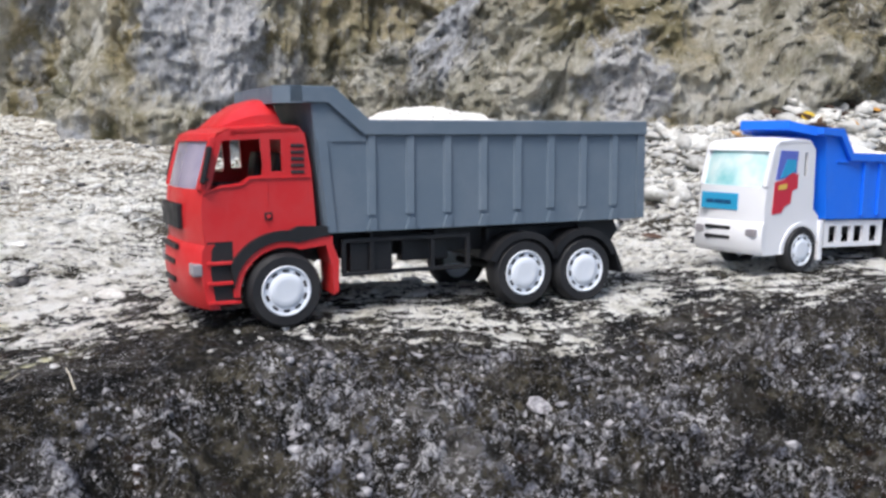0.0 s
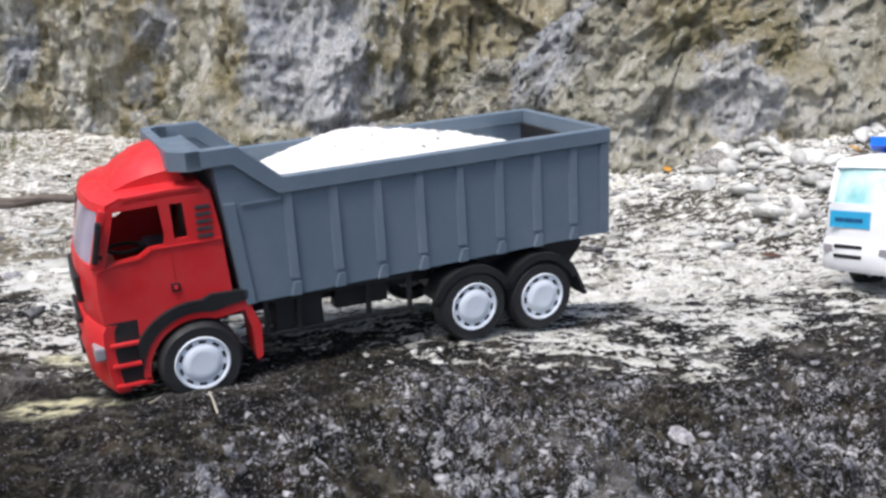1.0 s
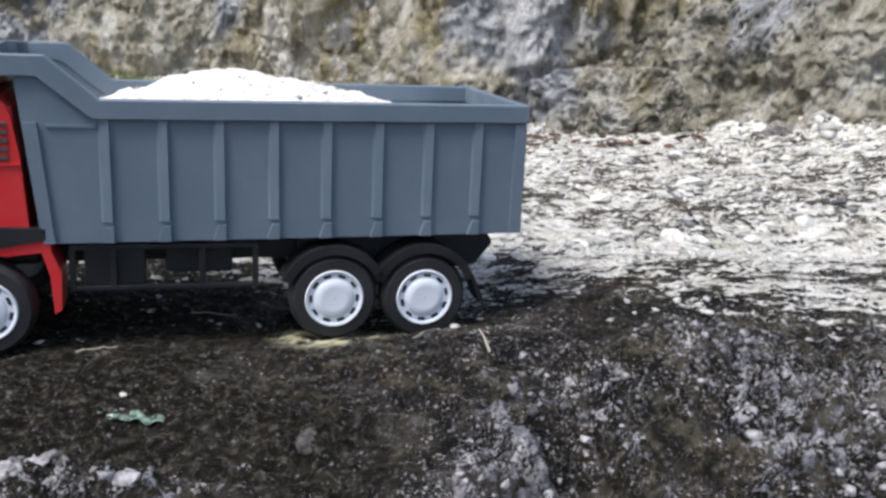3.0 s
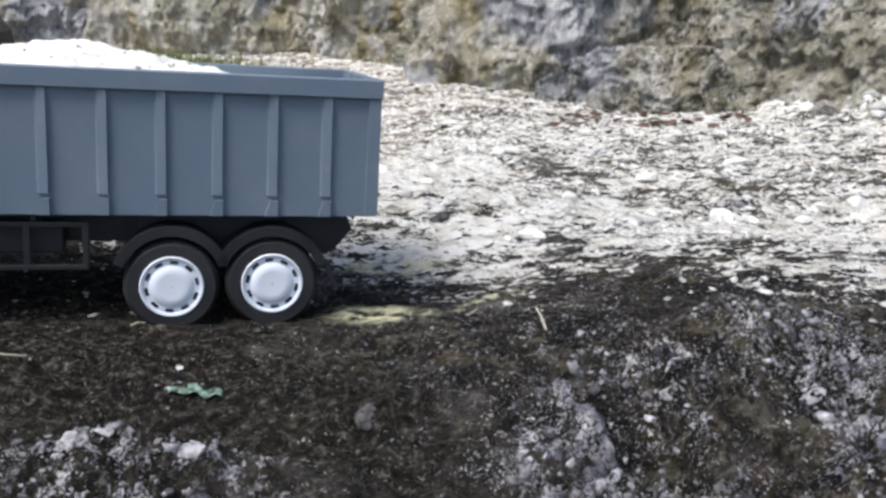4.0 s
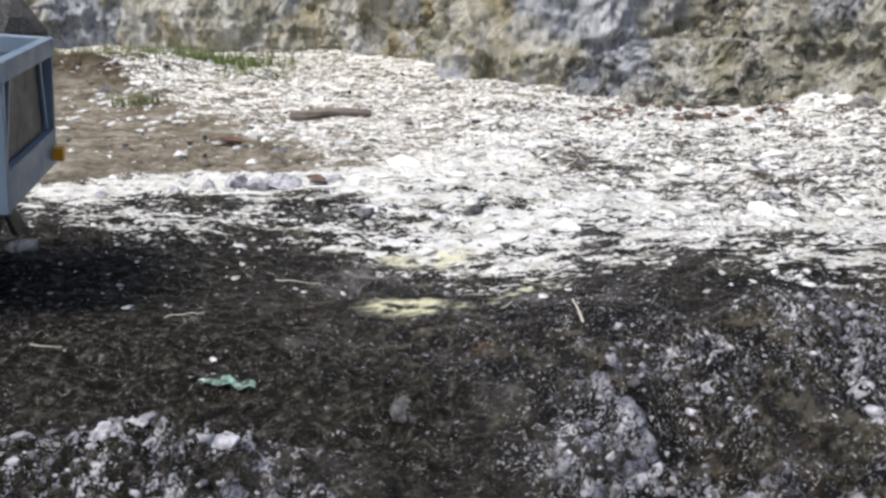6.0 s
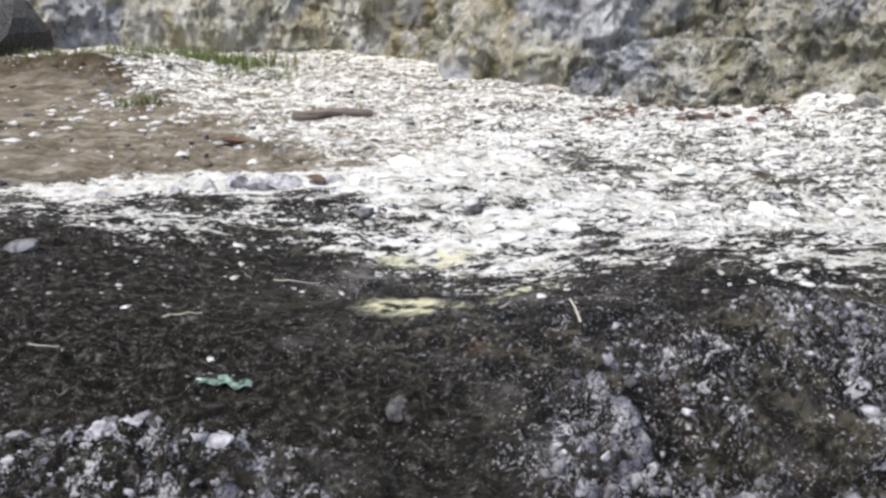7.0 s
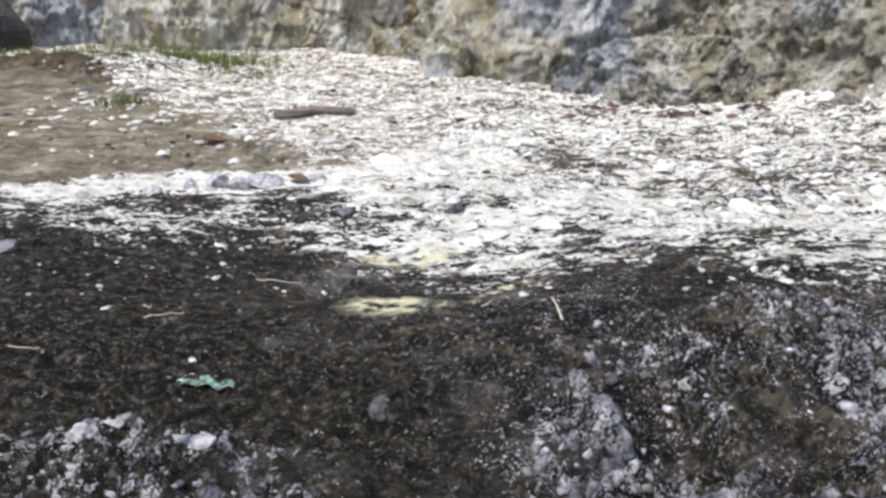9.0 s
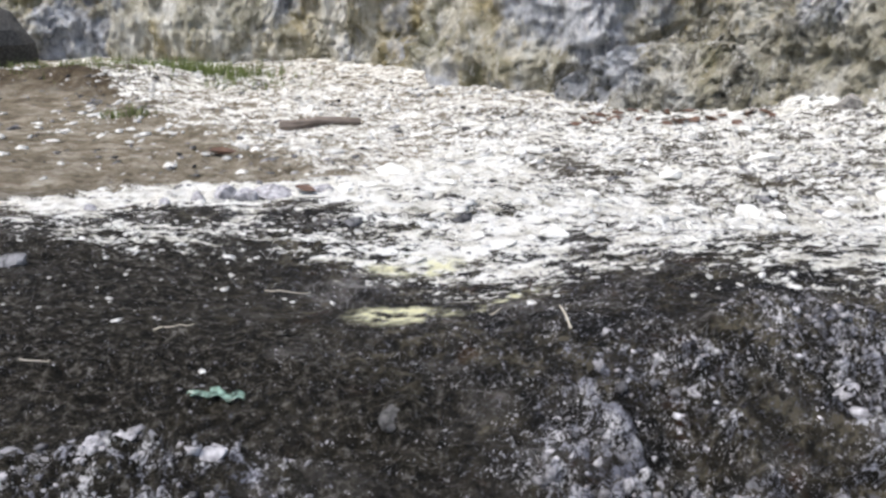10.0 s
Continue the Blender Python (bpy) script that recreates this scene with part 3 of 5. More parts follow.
# bed
bed = new("tipper_bed")
bed.parent = tipper
bed.empty_display_size = 0.02
bed["label"] = "slate grey ribbed tipper bed"
BW, ZB, ZR, ZT = 0.0800, 0.0887, 0.1815, 0.1962
side = [(0.1575, ZB), (0.1575, ZR + 0.008), (-0.176, ZR + 0.008), (-0.2125, 0.2175), (-0.231, 0.2175), (-0.218, ZB)]
for sgn in (-1, 1):
    part("side_wall", panel(side, sgn * BW, sgn * (BW - 0.0035)), GREY, bed)
    lip_lo = [(0.1585, ZR), (-0.1790, ZR), (-0.2152, 0.2115), (-0.252, 0.2115)]
    lip_hi = [(0.1585, ZT), (-0.1735, ZT), (-0.2090, 0.2270), (-0.252, 0.2270)]
    bm = panel(lip_lo + lip_hi[::-1], sgn * (BW + 0.0045), sgn * (BW - 0.0055))
    bmesh.ops.bevel(bm, geom=[e for e in bm.edges if len(e.link_faces) == 2 and e.calc_face_angle(0) > 0.6], offset=0.0009, segments=1, affect="EDGES")
    part("rim_rail", bm, GREY, bed)
    for k in range(1, 9):
        x = 0.1575 - 0.0410 * k
        bm = bmesh.new()
        prof = [(x - 0.0052, 0.0), (x - 0.0036, 0.0020), (x + 0.0028, 0.0034), (x + 0.0031, 0.0)]
        lo, hi = ZB + 0.004, ZR
        secs = [[(px, sgn * (BW + d), z) for px, d in prof] for z in (lo + 0.012, hi)]
        part("rib", loft(secs), GREY, bed)
        foot = [(x - 0.0062, ZB + 0.0005), (x + 0.0034, ZB + 0.0005), (x + 0.0034, ZB + 0.0125), (x - 0.002, ZB + 0.0125)]
        part("rib_foot", panel(foot, sgn * BW, sgn * (BW + 0.0042)), GREY, bed)
    part("end_post", boxed((0.1525, sgn * (BW + 0.0008), (ZB + ZR) / 2), (0.010, 0.004, ZR - ZB - 0.001), 0.0006), GREY, bed)
    post = [(-0.2165, ZB + 0.0005), (-0.2085, ZB + 0.0005), (-0.2165, 0.179), (-0.2262, 0.179)]
    part("front_post", panel(post, sgn * BW, sgn * (BW + 0.0030)), GREY, bed)
    part("seam", panel([(-0.2105, 0.1755), (-0.176, 0.1755), (-0.176, 0.1775), (-0.2105, 0.1775)], sgn * BW, sgn * (BW + 0.0016)), GREY, bed)
part("bed_floor", boxed((-0.030, 0, ZB + 0.003), (0.374, 2 * BW - 0.008, 0.005), 0.0005), GREY, bed)
bm = bmesh.new()
q = [(-0.218, ZB), (-0.2310, 0.2165), (-0.2270, 0.2165), (-0.214, ZB)]
part("front_wall", panel(q, -BW + 0.0036, BW - 0.0036), GREY, bed)
# the hood over the cab, with cut corners
hood = bmesh.new()
pts = [(-0.240, -BW - 0.0045), (-0.252, -BW - 0.0045), (-0.2645, -BW + 0.009), (-0.2645, BW - 0.009), (-0.252, BW + 0.0045), (-0.240, BW + 0.0045)]
inn = [(-0.240, -BW + 0.0055), (-0.2485, -BW + 0.0055), (-0.2560, -BW + 0.0130), (-0.2560, BW - 0.0130), (-0.2485, BW - 0.0055), (-0.240, BW - 0.0055)]
secs = []
for (ox, oy), (ix, iy) in zip(pts, inn):
    secs.append([(ox, oy, 0.2112), (ox, oy, 0.2272), (ix, iy, 0.2272), (ix, iy, 0.2112)])
part("hood_rail", loft(secs), GREY, bed)
part("hood_plate", panel([(-0.2300, 0.2135), (-0.256, 0.2135), (-0.256, 0.2165), (-0.2300, 0.2165)], -BW + 0.010, BW - 0.010), GREY, bed)
part("rear_rail", boxed((0.1545, 0, (ZR + ZT) / 2), (0.008, 2 * BW - 0.0112, ZT - ZR), 0.0009), GREY, bed)
gate = part("tailgate", boxed((0.1495, 0, 0.1505), (0.004, 2 * BW - 0.0075, 0.0615), 0.0006), BLACK, bed, "black recessed tailgate")
for sgn in (-1, 1):
    m = Matrix.Translation((0.153, sgn * 0.058, 0.150)) @ Matrix.Rotation(sgn * 0.30, 4, "X")
    part("brace", box(bmesh.new(), (0, 0, 0), (0.003, 0.005, 0.060), 0.0006, m), GREY, gate)
part("tail_board", boxed((0.1545, 0, 0.1045), (0.006, 2 * BW - 0.0075, 0.030), 0.0008), GREY, bed)
part("rear_lamp", boxed((0.1620, 0.0700, 0.1000), (0.009, 0.011, 0.011), 0.001), AMBER, bed, "amber rear lamp")

# chassis
for sgn in (-1, 1):
    part("chassis_rail", panel([(-0.225, 0.060), (-0.225, 0.0855), (0.134, 0.0855), (0.140, 0.078), (0.134, 0.062), (0.118, 0.052), (0.10, 0.060)], sgn * 0.030, sgn * 0.040), BLACK, tipper)
    part("tank_box", boxed((-0.168, sgn * 0.058, 0.063), (0.045, 0.026, 0.030), 0.002), BLACK, tipper)
    part("battery_box", boxed((-0.105, sgn * 0.054, 0.066), (0.052, 0.016, 0.022), 0.002), BLACK, tipper)
    guard = new("side_guard")
    guard.parent, guard.empty_display_size = tipper, 0.01
    y = sgn * 0.0735
    for z in (0.0475, 0.0800):
        part("guard_rail", boxed((-0.130, y, z), (0.140, 0.004, 0.0042), 0.0008), BLACK, guard)
    for x in (-0.1985, -0.169, -0.103, -0.0620):
        part("guard_post", boxed((x, y, 0.0640), (0.0048, 0.004, 0.030), 0.0008), BLACK, guard)
    for x in (-0.168, -0.098):
        part("guard_bracket", boxed((x, sgn * 0.058, 0.0845), (0.004, 0.030, 0.005), 0.0006), BLACK, guard)
    for ax in AX[1:]:
        pl = arc(ax, R1, R1 + 0.0085, 158, 22, 18) + arc(ax, R1, R1 + 0.0045, 22, 158, 18)
        part("mudguard", panel(pl, sgn * 0.0575, sgn * 0.0865), BLACK, tipper)
        pl = arc(ax, R1, R1 + 0.0095, 158, 22, 18) + arc(ax, R1, R1 + 0.0020, 22, 158, 18)
        part("mudguard_rim", panel(pl, sgn * 0.0840, sgn * 0.0872), BLACK, tipper)
    part("mud_flap", panel([(0.1150, 0.053), (0.118, 0.053), (0.1285, 0.030), (0.1245, 0.029)], sgn * 0.058, sgn * 0.086), BLACK, tipper)
part("axle_mount", boxed((0.038, 0, 0.066), (0.13, 0.10, 0.036), 0.003), BLACK, tipper)
part("rear_frame", panel([(0.085, 0.0855), (0.136, 0.0855), (0.142, 0.074), (0.128, 0.056), (0.105, 0.052)], -0.055, 0.055), BLACK, tipper)
part("cross_member", boxed((-0.11, 0, 0.072), (0.19, 0.062, 0.020), 0.002), BLACK, tipper)
for ax in AX:
    bm = bmesh.new()
    bmesh.ops.create_cone(bm, cap_ends=True, segments=16, radius1=0.004, radius2=0.004, depth=0.135, matrix=Matrix.Translation((ax, 0, R1)) @ Matrix.Rotation(math.pi / 2, 4, "X"))
    part("axle", bm, BLACK, tipper)

# cab
CW = 0.0775
cab_side = [(-0.3310, 0.086), (-0.3345, 0.110), (-0.3330, 0.132), (-0.3200, 0.1795), (-0.3120, 0.1860), (-0.2420, 0.1890), (-0.2355, 0.1800), (-0.2305, 0.150),
            (-0.2262, 0.088), (-0.2150, 0.0850)] + arc(-0.2599, 0.036, 0.0470, 62, 176, 16) + [(-0.3068, 0.086)]
window = [(-0.3260, 0.1325), (-0.3180, 0.1370), (-0.2985, 0.1390), (-0.2900, 0.1450), (-0.2780, 0.1455), (-0.2765, 0.1530), (-0.2790, 0.1790), (-0.3140, 0.1775)]
quarter = [(-0.2690, 0.1490), (-0.2580, 0.1490), (-0.2595, 0.1785), (-0.2700, 0.1785)]
cab = new("cab")
cab.parent, cab.empty_display_size = tipper, 0.02
cab["label"] = "glossy red plastic cab"
for sgn in (-1, 1):
    bm = panel(cab_side, sgn * CW, sgn * (CW - 0.0035), (window, quarter))
    part("door_panel", bm, RED, cab)
    for k in range(5):
        z = 0.1480 + 0.0062 * k
        m = Matrix.Translation((-0.2440, sgn * (CW + 0.0002), z)) @ Matrix.Rotation(sgn * 0.35, 4, "X")
        part("louvre", box(bmesh.new(), (0, 0, 0), (0.0125, 0.0022, 0.0030), 0.0004, m), BLACK, cab, "dark air intake slot")
    part("door_seam", panel([(-0.2735, 0.098), (-0.2728, 0.098), (-0.2728, 0.147), (-0.2735, 0.147)], sgn * CW, sgn * (CW + 0.0006)), RED, cab)
    part("belt_line", panel([(-0.3335, 0.1295), (-0.318, 0.1345), (-0.2965, 0.1365), (-0.2890, 0.1425), (-0.2305, 0.1430), (-0.2305, 0.1443), (-0.2895, 0.1438), (-0.2970, 0.1378), (-0.318, 0.1358), (-0.3335, 0.1308)], sgn * CW, sgn * (CW + 0.0014)), RED, cab)
    latch = part("fuel_latch", boxed((-0.2731, sgn * (CW + 0.0003), 0.1078), (0.0072, 0.0024, 0.0072), 0.0006), BLACK, cab, "small dark square latch")
    part("latch_button", boxed((-0.2731, sgn * (CW + 0.0017), 0.1078), (0.0036, 0.0012, 0.0036), 0.0003), RED, latch)
    # wheel arch: red inner lip, black trim outside
    pl = [(-0.2120, 0.0790), (-0.2120, 0.0865), (-0.2420, 0.0865)] + arc(-0.2599, 0.036, 0.0478, 76, 182, 18) + arc(-0.2599, 0.036, 0.0425, 182, 68, 18)
    part("arch_lip", panel(pl, sgn * (CW - 0.016), sgn * (CW + 0.0040)), RED, cab)
    pl = [(-0.2150, 0.0880), (-0.2150, 0.0965), (-0.246, 0.0975)] + arc(-0.2599, 0.036, 0.0580, 84, 150, 12) + arc(-0.2599, 0.036, 0.0482, 172, 74, 16)
    bm = panel(pl, sgn * (CW - 0.001), sgn * (CW + 0.0055))
    part("arch_trim", bm, BLACK, cab, "black wheel arch trim")
    part("rear_guard", panel([(-0.2115, 0.030), (-0.2065, 0.033), (-0.2055, 0.062), (-0.2120, 0.079), (-0.2190, 0.079), (-0.2135, 0.060)], sgn * (CW - 0.030), sgn * (CW + 0.004)), RED, cab)
    # steps ahead of the wheel
    part("step_well", boxed((-0.3160, sgn * (CW - 0.0055), 0.0570), (0.0290, 0.010, 0.0580), 0.0012), BLACK, cab, "black step recess")
    for z in (0.0300, 0.0480, 0.0665):
        part("step_bar", boxed((-0.3160, sgn * (CW + 0.0008), z), (0.0300, 0.0050, 0.0032), 0.0008), RED, cab)
    m = Matrix.Translation((-0.3300, sgn * (CW + 0.005), 0.156)) @ Matrix.Rotation(0.22, 4, "Y")
    mirror = part("mirror", box(bmesh.new(), (0, 0, 0), (0.0045, 0.0075, 0.034), 0.0016, m), BLACK, cab, "black wing mirror")
    part("mirror_arm", boxed((-0.3285, sgn * (CW + 0.0008), 0.143), (0.0030, 0.0060, 0.0024), 0.0006), BLACK, mirror)
    part("headlamp", boxed((-0.3395, sgn * (CW - 0.0085), 0.0610), (0.0090, 0.0195, 0.0115), 0.0020), LAMP, cab, "grey headlamp")


def front_ring(z, x, bulge, half):
    """Half an outline of the nose, seen from above."""
    out = []
    for k in range(13):
        u = -1 + 2 * k / 12
        out.append((x - bulge * (1 - abs(u) ** 2.6), u * half, z))
    return out


def skin(rows, thick):
    """A curved plate: rows of places, thickened towards the rear."""
    bm = bmesh.new()
    a = [[bm.verts.new(p) for p in r] for r in rows]
    b = [[bm.verts.new((p[0] + thick, p[1] * 0.985, p[2])) for p in r] for r in rows]
    n, m = len(rows), len(rows[0])
    for i in range(n - 1):
        for j in range(m - 1):
            bm.faces.new((a[i][j], a[i][j + 1], a[i + 1][j + 1], a[i + 1][j]))
            bm.faces.new((b[i][j], b[i + 1][j], b[i + 1][j + 1], b[i][j + 1]))
    for j in range(m - 1):
        bm.faces.new((a[0][j + 1], a[0][j], b[0][j], b[0][j + 1]))
        bm.faces.new((a[-1][j], a[-1][j + 1], b[-1][j + 1], b[-1][j]))
    for i in range(n - 1):
        bm.faces.new((a[i][0], a[i + 1][0], b[i + 1][0], b[i][0]))
        bm.faces.new((a[i + 1][-1], a[i][-1], b[i][-1], b[i + 1][-1]))
    return bm


part("nose", skin([front_ring(z, x, 0.012, CW) for z, x in ((0.084, -0.3325), (0.110, -0.3345), (0.128, -0.3335), (0.134, -0.3320))], 0.004), RED, cab, smooth=True)
part("windscreen", skin([front_ring(z, x, 0.012, CW * 0.93) for z, x in ((0.1335, -0.3315), (0.157, -0.3255), (0.1785, -0.3195))], 0.003), SCREEN, cab, "lavender tinted windscreen", smooth=True)
for sgn in (-1, 1):
    m = Matrix.Translation((-0.3278, sgn * (CW * 0.955), 0.1565)) @ Matrix.Rotation(0.27, 4, "Y")
    part("pillar", box(bmesh.new(), (0, 0, 0), (0.0075, 0.0078, 0.050), 0.0022, m), RED, cab)
part("visor", skin([front_ring(z, x, 0.0125, CW) for z, x in ((0.1775, -0.3215), (0.184, -0.3190), (0.1885, -0.3080))], 0.006), RED, cab, smooth=True)
bump_rows = [front_ring(z, x, 0.014, CW + 0.0005) for z, x in ((0.0240, -0.3290), (0.0300, -0.3325), (0.0560, -0.3360), (0.0780, -0.3350), (0.0840, -0.3315))]
part("bumper", skin(bump_rows, 0.010), RED, cab, smooth=True)
part("grille", boxed((-0.3460, 0, 0.1080), (0.0050, 0.080, 0.0235), 0.0015), BLACK, cab, "black radiator grille")
for z in (0.0795, 0.0640, 0.0470):
    part("bumper_slot", boxed((-0.3487, 0, z), (0.0040, 0.070 if z > 0.07 else 0.046, 0.0052), 0.001), BLACK, cab, "dark bumper slot")
# roof and air deflector
roof_secs = []
for x, z, hw in ((-0.3170, 0.1840, CW - 0.001), (-0.3060, 0.1880, CW), (-0.2700, 0.1905, CW), (-0.2420, 0.1905, CW), (-0.2365, 0.1840, CW - 0.001)):
    top = [(x, hw * u, z + 0.0035 * (1 - abs(u) ** 3)) for u in np.linspace(-1, 1, 11)]
    roof_secs.append(top + [(x, hw, z - 0.006), (x, -hw, z - 0.006)])
part("roof", loft(roof_secs), RED, cab, smooth=True)
defl = []
for x, z, hw in ((-0.3090, 0.1915, 0.052), (-0.2980, 0.2030, 0.054), (-0.2830, 0.2130, 0.055), (-0.2680, 0.2175, 0.056), (-0.2560, 0.2165, 0.056), (-0.2515, 0.1990, 0.055)):
    top = [(x, hw * u, 0.1890 + (z - 0.1890) * (1 - 0.55 * abs(u) ** 4.0)) for u in np.linspace(-1, 1, 11)]
    defl.append(top + [(x, hw, 0.1880), (x, -hw, 0.1880)])
part("air_deflector", loft(defl), RED, cab, smooth=True)
part("rear_wall", panel([(-0.2380, 0.185), (-0.2350, 0.185), (-0.2275, 0.090), (-0.2305, 0.090)], -CW + 0.0036, CW - 0.0036), RED, cab)
part("cab_floor", boxed((-0.2790, 0, 0.0905), (0.100, 2 * CW - 0.0085, 0.004), 0.0005), RED, cab)
for sgn in (-1, 1):
    seat = part("seat", boxed((-0.2680, sgn * 0.036, 0.108), (0.030, 0.036, 0.030), 0.006), BLACK, cab, "black seat")
    part("seat_back", box(bmesh.new(), (0, 0, 0), (0.008, 0.030, 0.050), 0.004, Matrix.Translation((-0.2550, sgn * 0.036, 0.142)) @ Matrix.Rotation(0.15, 4, "Y")), BLACK, seat)
part("dashboard", boxed((-0.3200, 0, 0.112), (0.014, 2 * CW - 0.010, 0.030), 0.004), RED, cab)
bm = lathe([(0.0135, -0.0014), (0.0158, -0.0014), (0.0158, 0.0014), (0.0135, 0.0014)], 28)
bmesh.ops.transform(bm, matrix=Matrix.Translation((-0.3050, -0.036, 0.137)) @ Matrix.Rotation(radians(90), 4, "X") @ Matrix.Rotation(0.6, 4, "Y"), verts=bm.verts)
part("steering_wheel", bm, BLACK, cab, smooth=True)
part("cab_mount", boxed((-0.275, 0, 0.074), (0.10, 0.090, 0.030), 0.003), BLACK, tipper)


def heap(name, x0, x1, half, z0, top, peak, label, seed):
    """A load of pale grit that fills a bed and rises to a mound."""
    nx_, ny_ = 110, 56
    X, Y = np.meshgrid(np.linspace(x0, x1, nx_), np.linspace(-half, half, ny_))
    u = np.where(X < peak, (X - peak) / (peak - x0), (X - peak) / (x1 - peak))
    v = Y / half
    rise = (1 - np.clip(np.abs(u), 0, 1) ** 1.6) * (1 - 0.72 * np.abs(v) ** 1.8)
    Z = z0 + (top - z0) * rise + 0.0060 * fbm(X, Y, X * 0 + seed, 55, 5, 0.65) + 0.0012 * fbm(X, Y, X * 0 + seed, 300, 2)
    Z[0], Z[-1], Z[:, 0], Z[:, -1] = z0 - 0.012, z0 - 0.012, z0 - 0.012, z0 - 0.012
    return grid_mesh(name, np.stack([X, Y, Z], -1), SAND_LOAD)


load = tagged(heap("sand_load", -0.214, 0.118, BW - 0.0045, 0.168, 0.2112, -0.082, "", 1.0), "mound of white limestone grit heaped in the grey bed", "sand load")

rng = np.random.default_rng(8)
bm = bmesh.new()
for k in range(70):
    x, y = rng.normal(-0.07, 0.07), rng.uniform(-0.06, 0.03)
    u = (x + 0.082) / (0.132 if x < -0.082 else 0.200)
    z = 0.168 + 0.0432 * (1 - min(1.0, abs(u)) ** 1.6) * (1 - 0.72 * abs(y / 0.0755) ** 1.8)
    if abs(u) > 0.85:
        continue
    r = rng.uniform(0.0008, 0.0020)
    m = Matrix.Translation((x, y, z)) @ Matrix.Rotation(rng.uniform(0, 6), 4, (0.3, 0.5, 0.8)) @ Matrix.Diagonal((r * 1.5, r, r * 0.8, 1))
    bmesh.ops.create_icosphere(bm, subdivisions=1, radius=1.0, matrix=m)
tagged(part("grit_lumps", bm, CHALK_STONE, load), "coarse pale crumbs on the grit", kind="stuff")

# ---- the parked white and blue tipper ----
P2 = Matrix.Translation((0.921, 0.880, ground_z(0.940, 0.860) + 0.001)) @ pose(0, 0, -0.005, -9.0, 4.0, 13) @ Matrix.Scale(1.10, 4) @ Matrix.Translation((-0.016, 0, 0))
parked = thing("toy_dump_truck", "parked toy dump truck with white cab and blue bed", "toy truck", m=P2)
R2, HW2 = 0.0270, 0.0465
for ax in (0.021, 0.212, 0.271):
    for sgn in (-1, 1):
        wheel_of(parked, R2, 0.018, (ax, sgn * 0.040, R2), 8, sgn)
cab2 = new("cab")
cab2.parent, cab2.empty_display_size = parked, 0.02
cab2.scale = (1, 1, 0.94)
cab2["label"] = "white plastic cab with coloured stickers"
side2 = [(-0.040, 0.026), (-0.044, 0.060), (-0.043, 0.100), (-0.033, 0.150), (-0.026, 0.156), (0.030, 0.158), (0.038, 0.150), (0.040, 0.078), (0.050, 0.070), (0.053, 0.0495), (0.0475, 0.0490)] + arc(0.021, R2, 0.0335, 40, 184, 14) + [(-0.0345, 0.0235)]
win2 = [(0.020, 0.118), (0.0255, 0.118), (0.0255, 0.146), (0.020, 0.146)]
for sgn in (-1, 1):
    part("cab_side", panel(side2, sgn * HW2, sgn * (HW2 - 0.003), (win2,)), CAB_WHITE, cab2)
    pl = arc(0.021, R2, 0.0350, 20, 184, 18) + arc(0.021, R2, 0.0305, 184, 20, 18)
    part("wheel_arch", panel(pl, sgn * (HW2 - 0.014), sgn * (HW2 + 0.0015)), CAB_WHITE, cab2)
    o = sgn * HW2
    part("window_sticker", panel([(-0.029, 0.112), (-0.012, 0.115), (0.006, 0.122), (0.007, 0.147), (-0.023, 0.147)], o, o + sgn * 0.0006), STICKER_VIOLET, cab2, "violet-blue window sticker")
    part("glass_print", panel([(-0.022, 0.1145), (-0.012, 0.1175), (0.004, 0.1235), (0.004, 0.137), (-0.012, 0.137)], o, o + sgn * 0.0010), STICKER_BLUE, cab2, "blue print on the window sticker")
    part("door_sticker", panel([(-0.032, 0.072), (-0.016, 0.074), (-0.012, 0.081), (-0.001, 0.086), (0.000, 0.100), (0.009, 0.103), (0.009, 0.120), (-0.003, 0.1215), (-0.014, 0.1135), (-0.030, 0.1095)], o, o + sgn * 0.0007), STICKER_RED, cab2, "red door sticker")
    part("door_print", panel([(-0.024, 0.1005), (-0.010, 0.1025), (-0.010, 0.1085), (-0.024, 0.1065)], o, o + sgn * 0.0012), STICKER_YELLOW, cab2, "yellow print on the door sticker")
    part("rear_step", boxed((0.0535, sgn * (HW2 + 0.001), 0.040), (0.007, 0.006, 0.050), 0.0015), CAB_WHITE, cab2)


def nose2(z, x, half=HW2):
    return front_ring(z, x, 0.008, half)


part("nose", skin([nose2(z, x) for z, x in ((0.062, -0.0435), (0.080, -0.0440), (0.104, -0.0425))], 0.004), CAB_WHITE, cab2, smooth=True)
part("windscreen", skin([nose2(z, x, HW2 * 0.90) for z, x in ((0.1035, -0.0420), (0.125, -0.0375), (0.1465, -0.0330))], 0.003), AQUA, cab2, "aqua windscreen", smooth=True)
for sgn in (-1, 1):
    m = Matrix.Translation((-0.0370, sgn * HW2 * 0.945, 0.1255)) @ Matrix.Rotation(0.22, 4, "Y")
    part("pillar", box(bmesh.new(), (0, 0, 0), (0.007, 0.0066, 0.046), 0.0018, m), CAB_WHITE, cab2)
part("brow", skin([nose2(z, x) for z, x in ((0.1455, -0.0355), (0.152, -0.0330), (0.158, -0.0240))], 0.006), CAB_WHITE, cab2, smooth=True)
part("bumper", skin([nose2(z, x, HW2 + 0.001) for z, x in ((0.024, -0.0430), (0.030, -0.0470), (0.056, -0.0475), (0.062, -0.0445))], 0.008), CAB_WHITE, cab2, smooth=True)
for z in (0.0420, 0.0535):
    part("bumper_slot", boxed((-0.0545, 0.008, z), (0.0030, 0.036, 0.0045), 0.0008), BLACK, cab2, "black bumper slot")
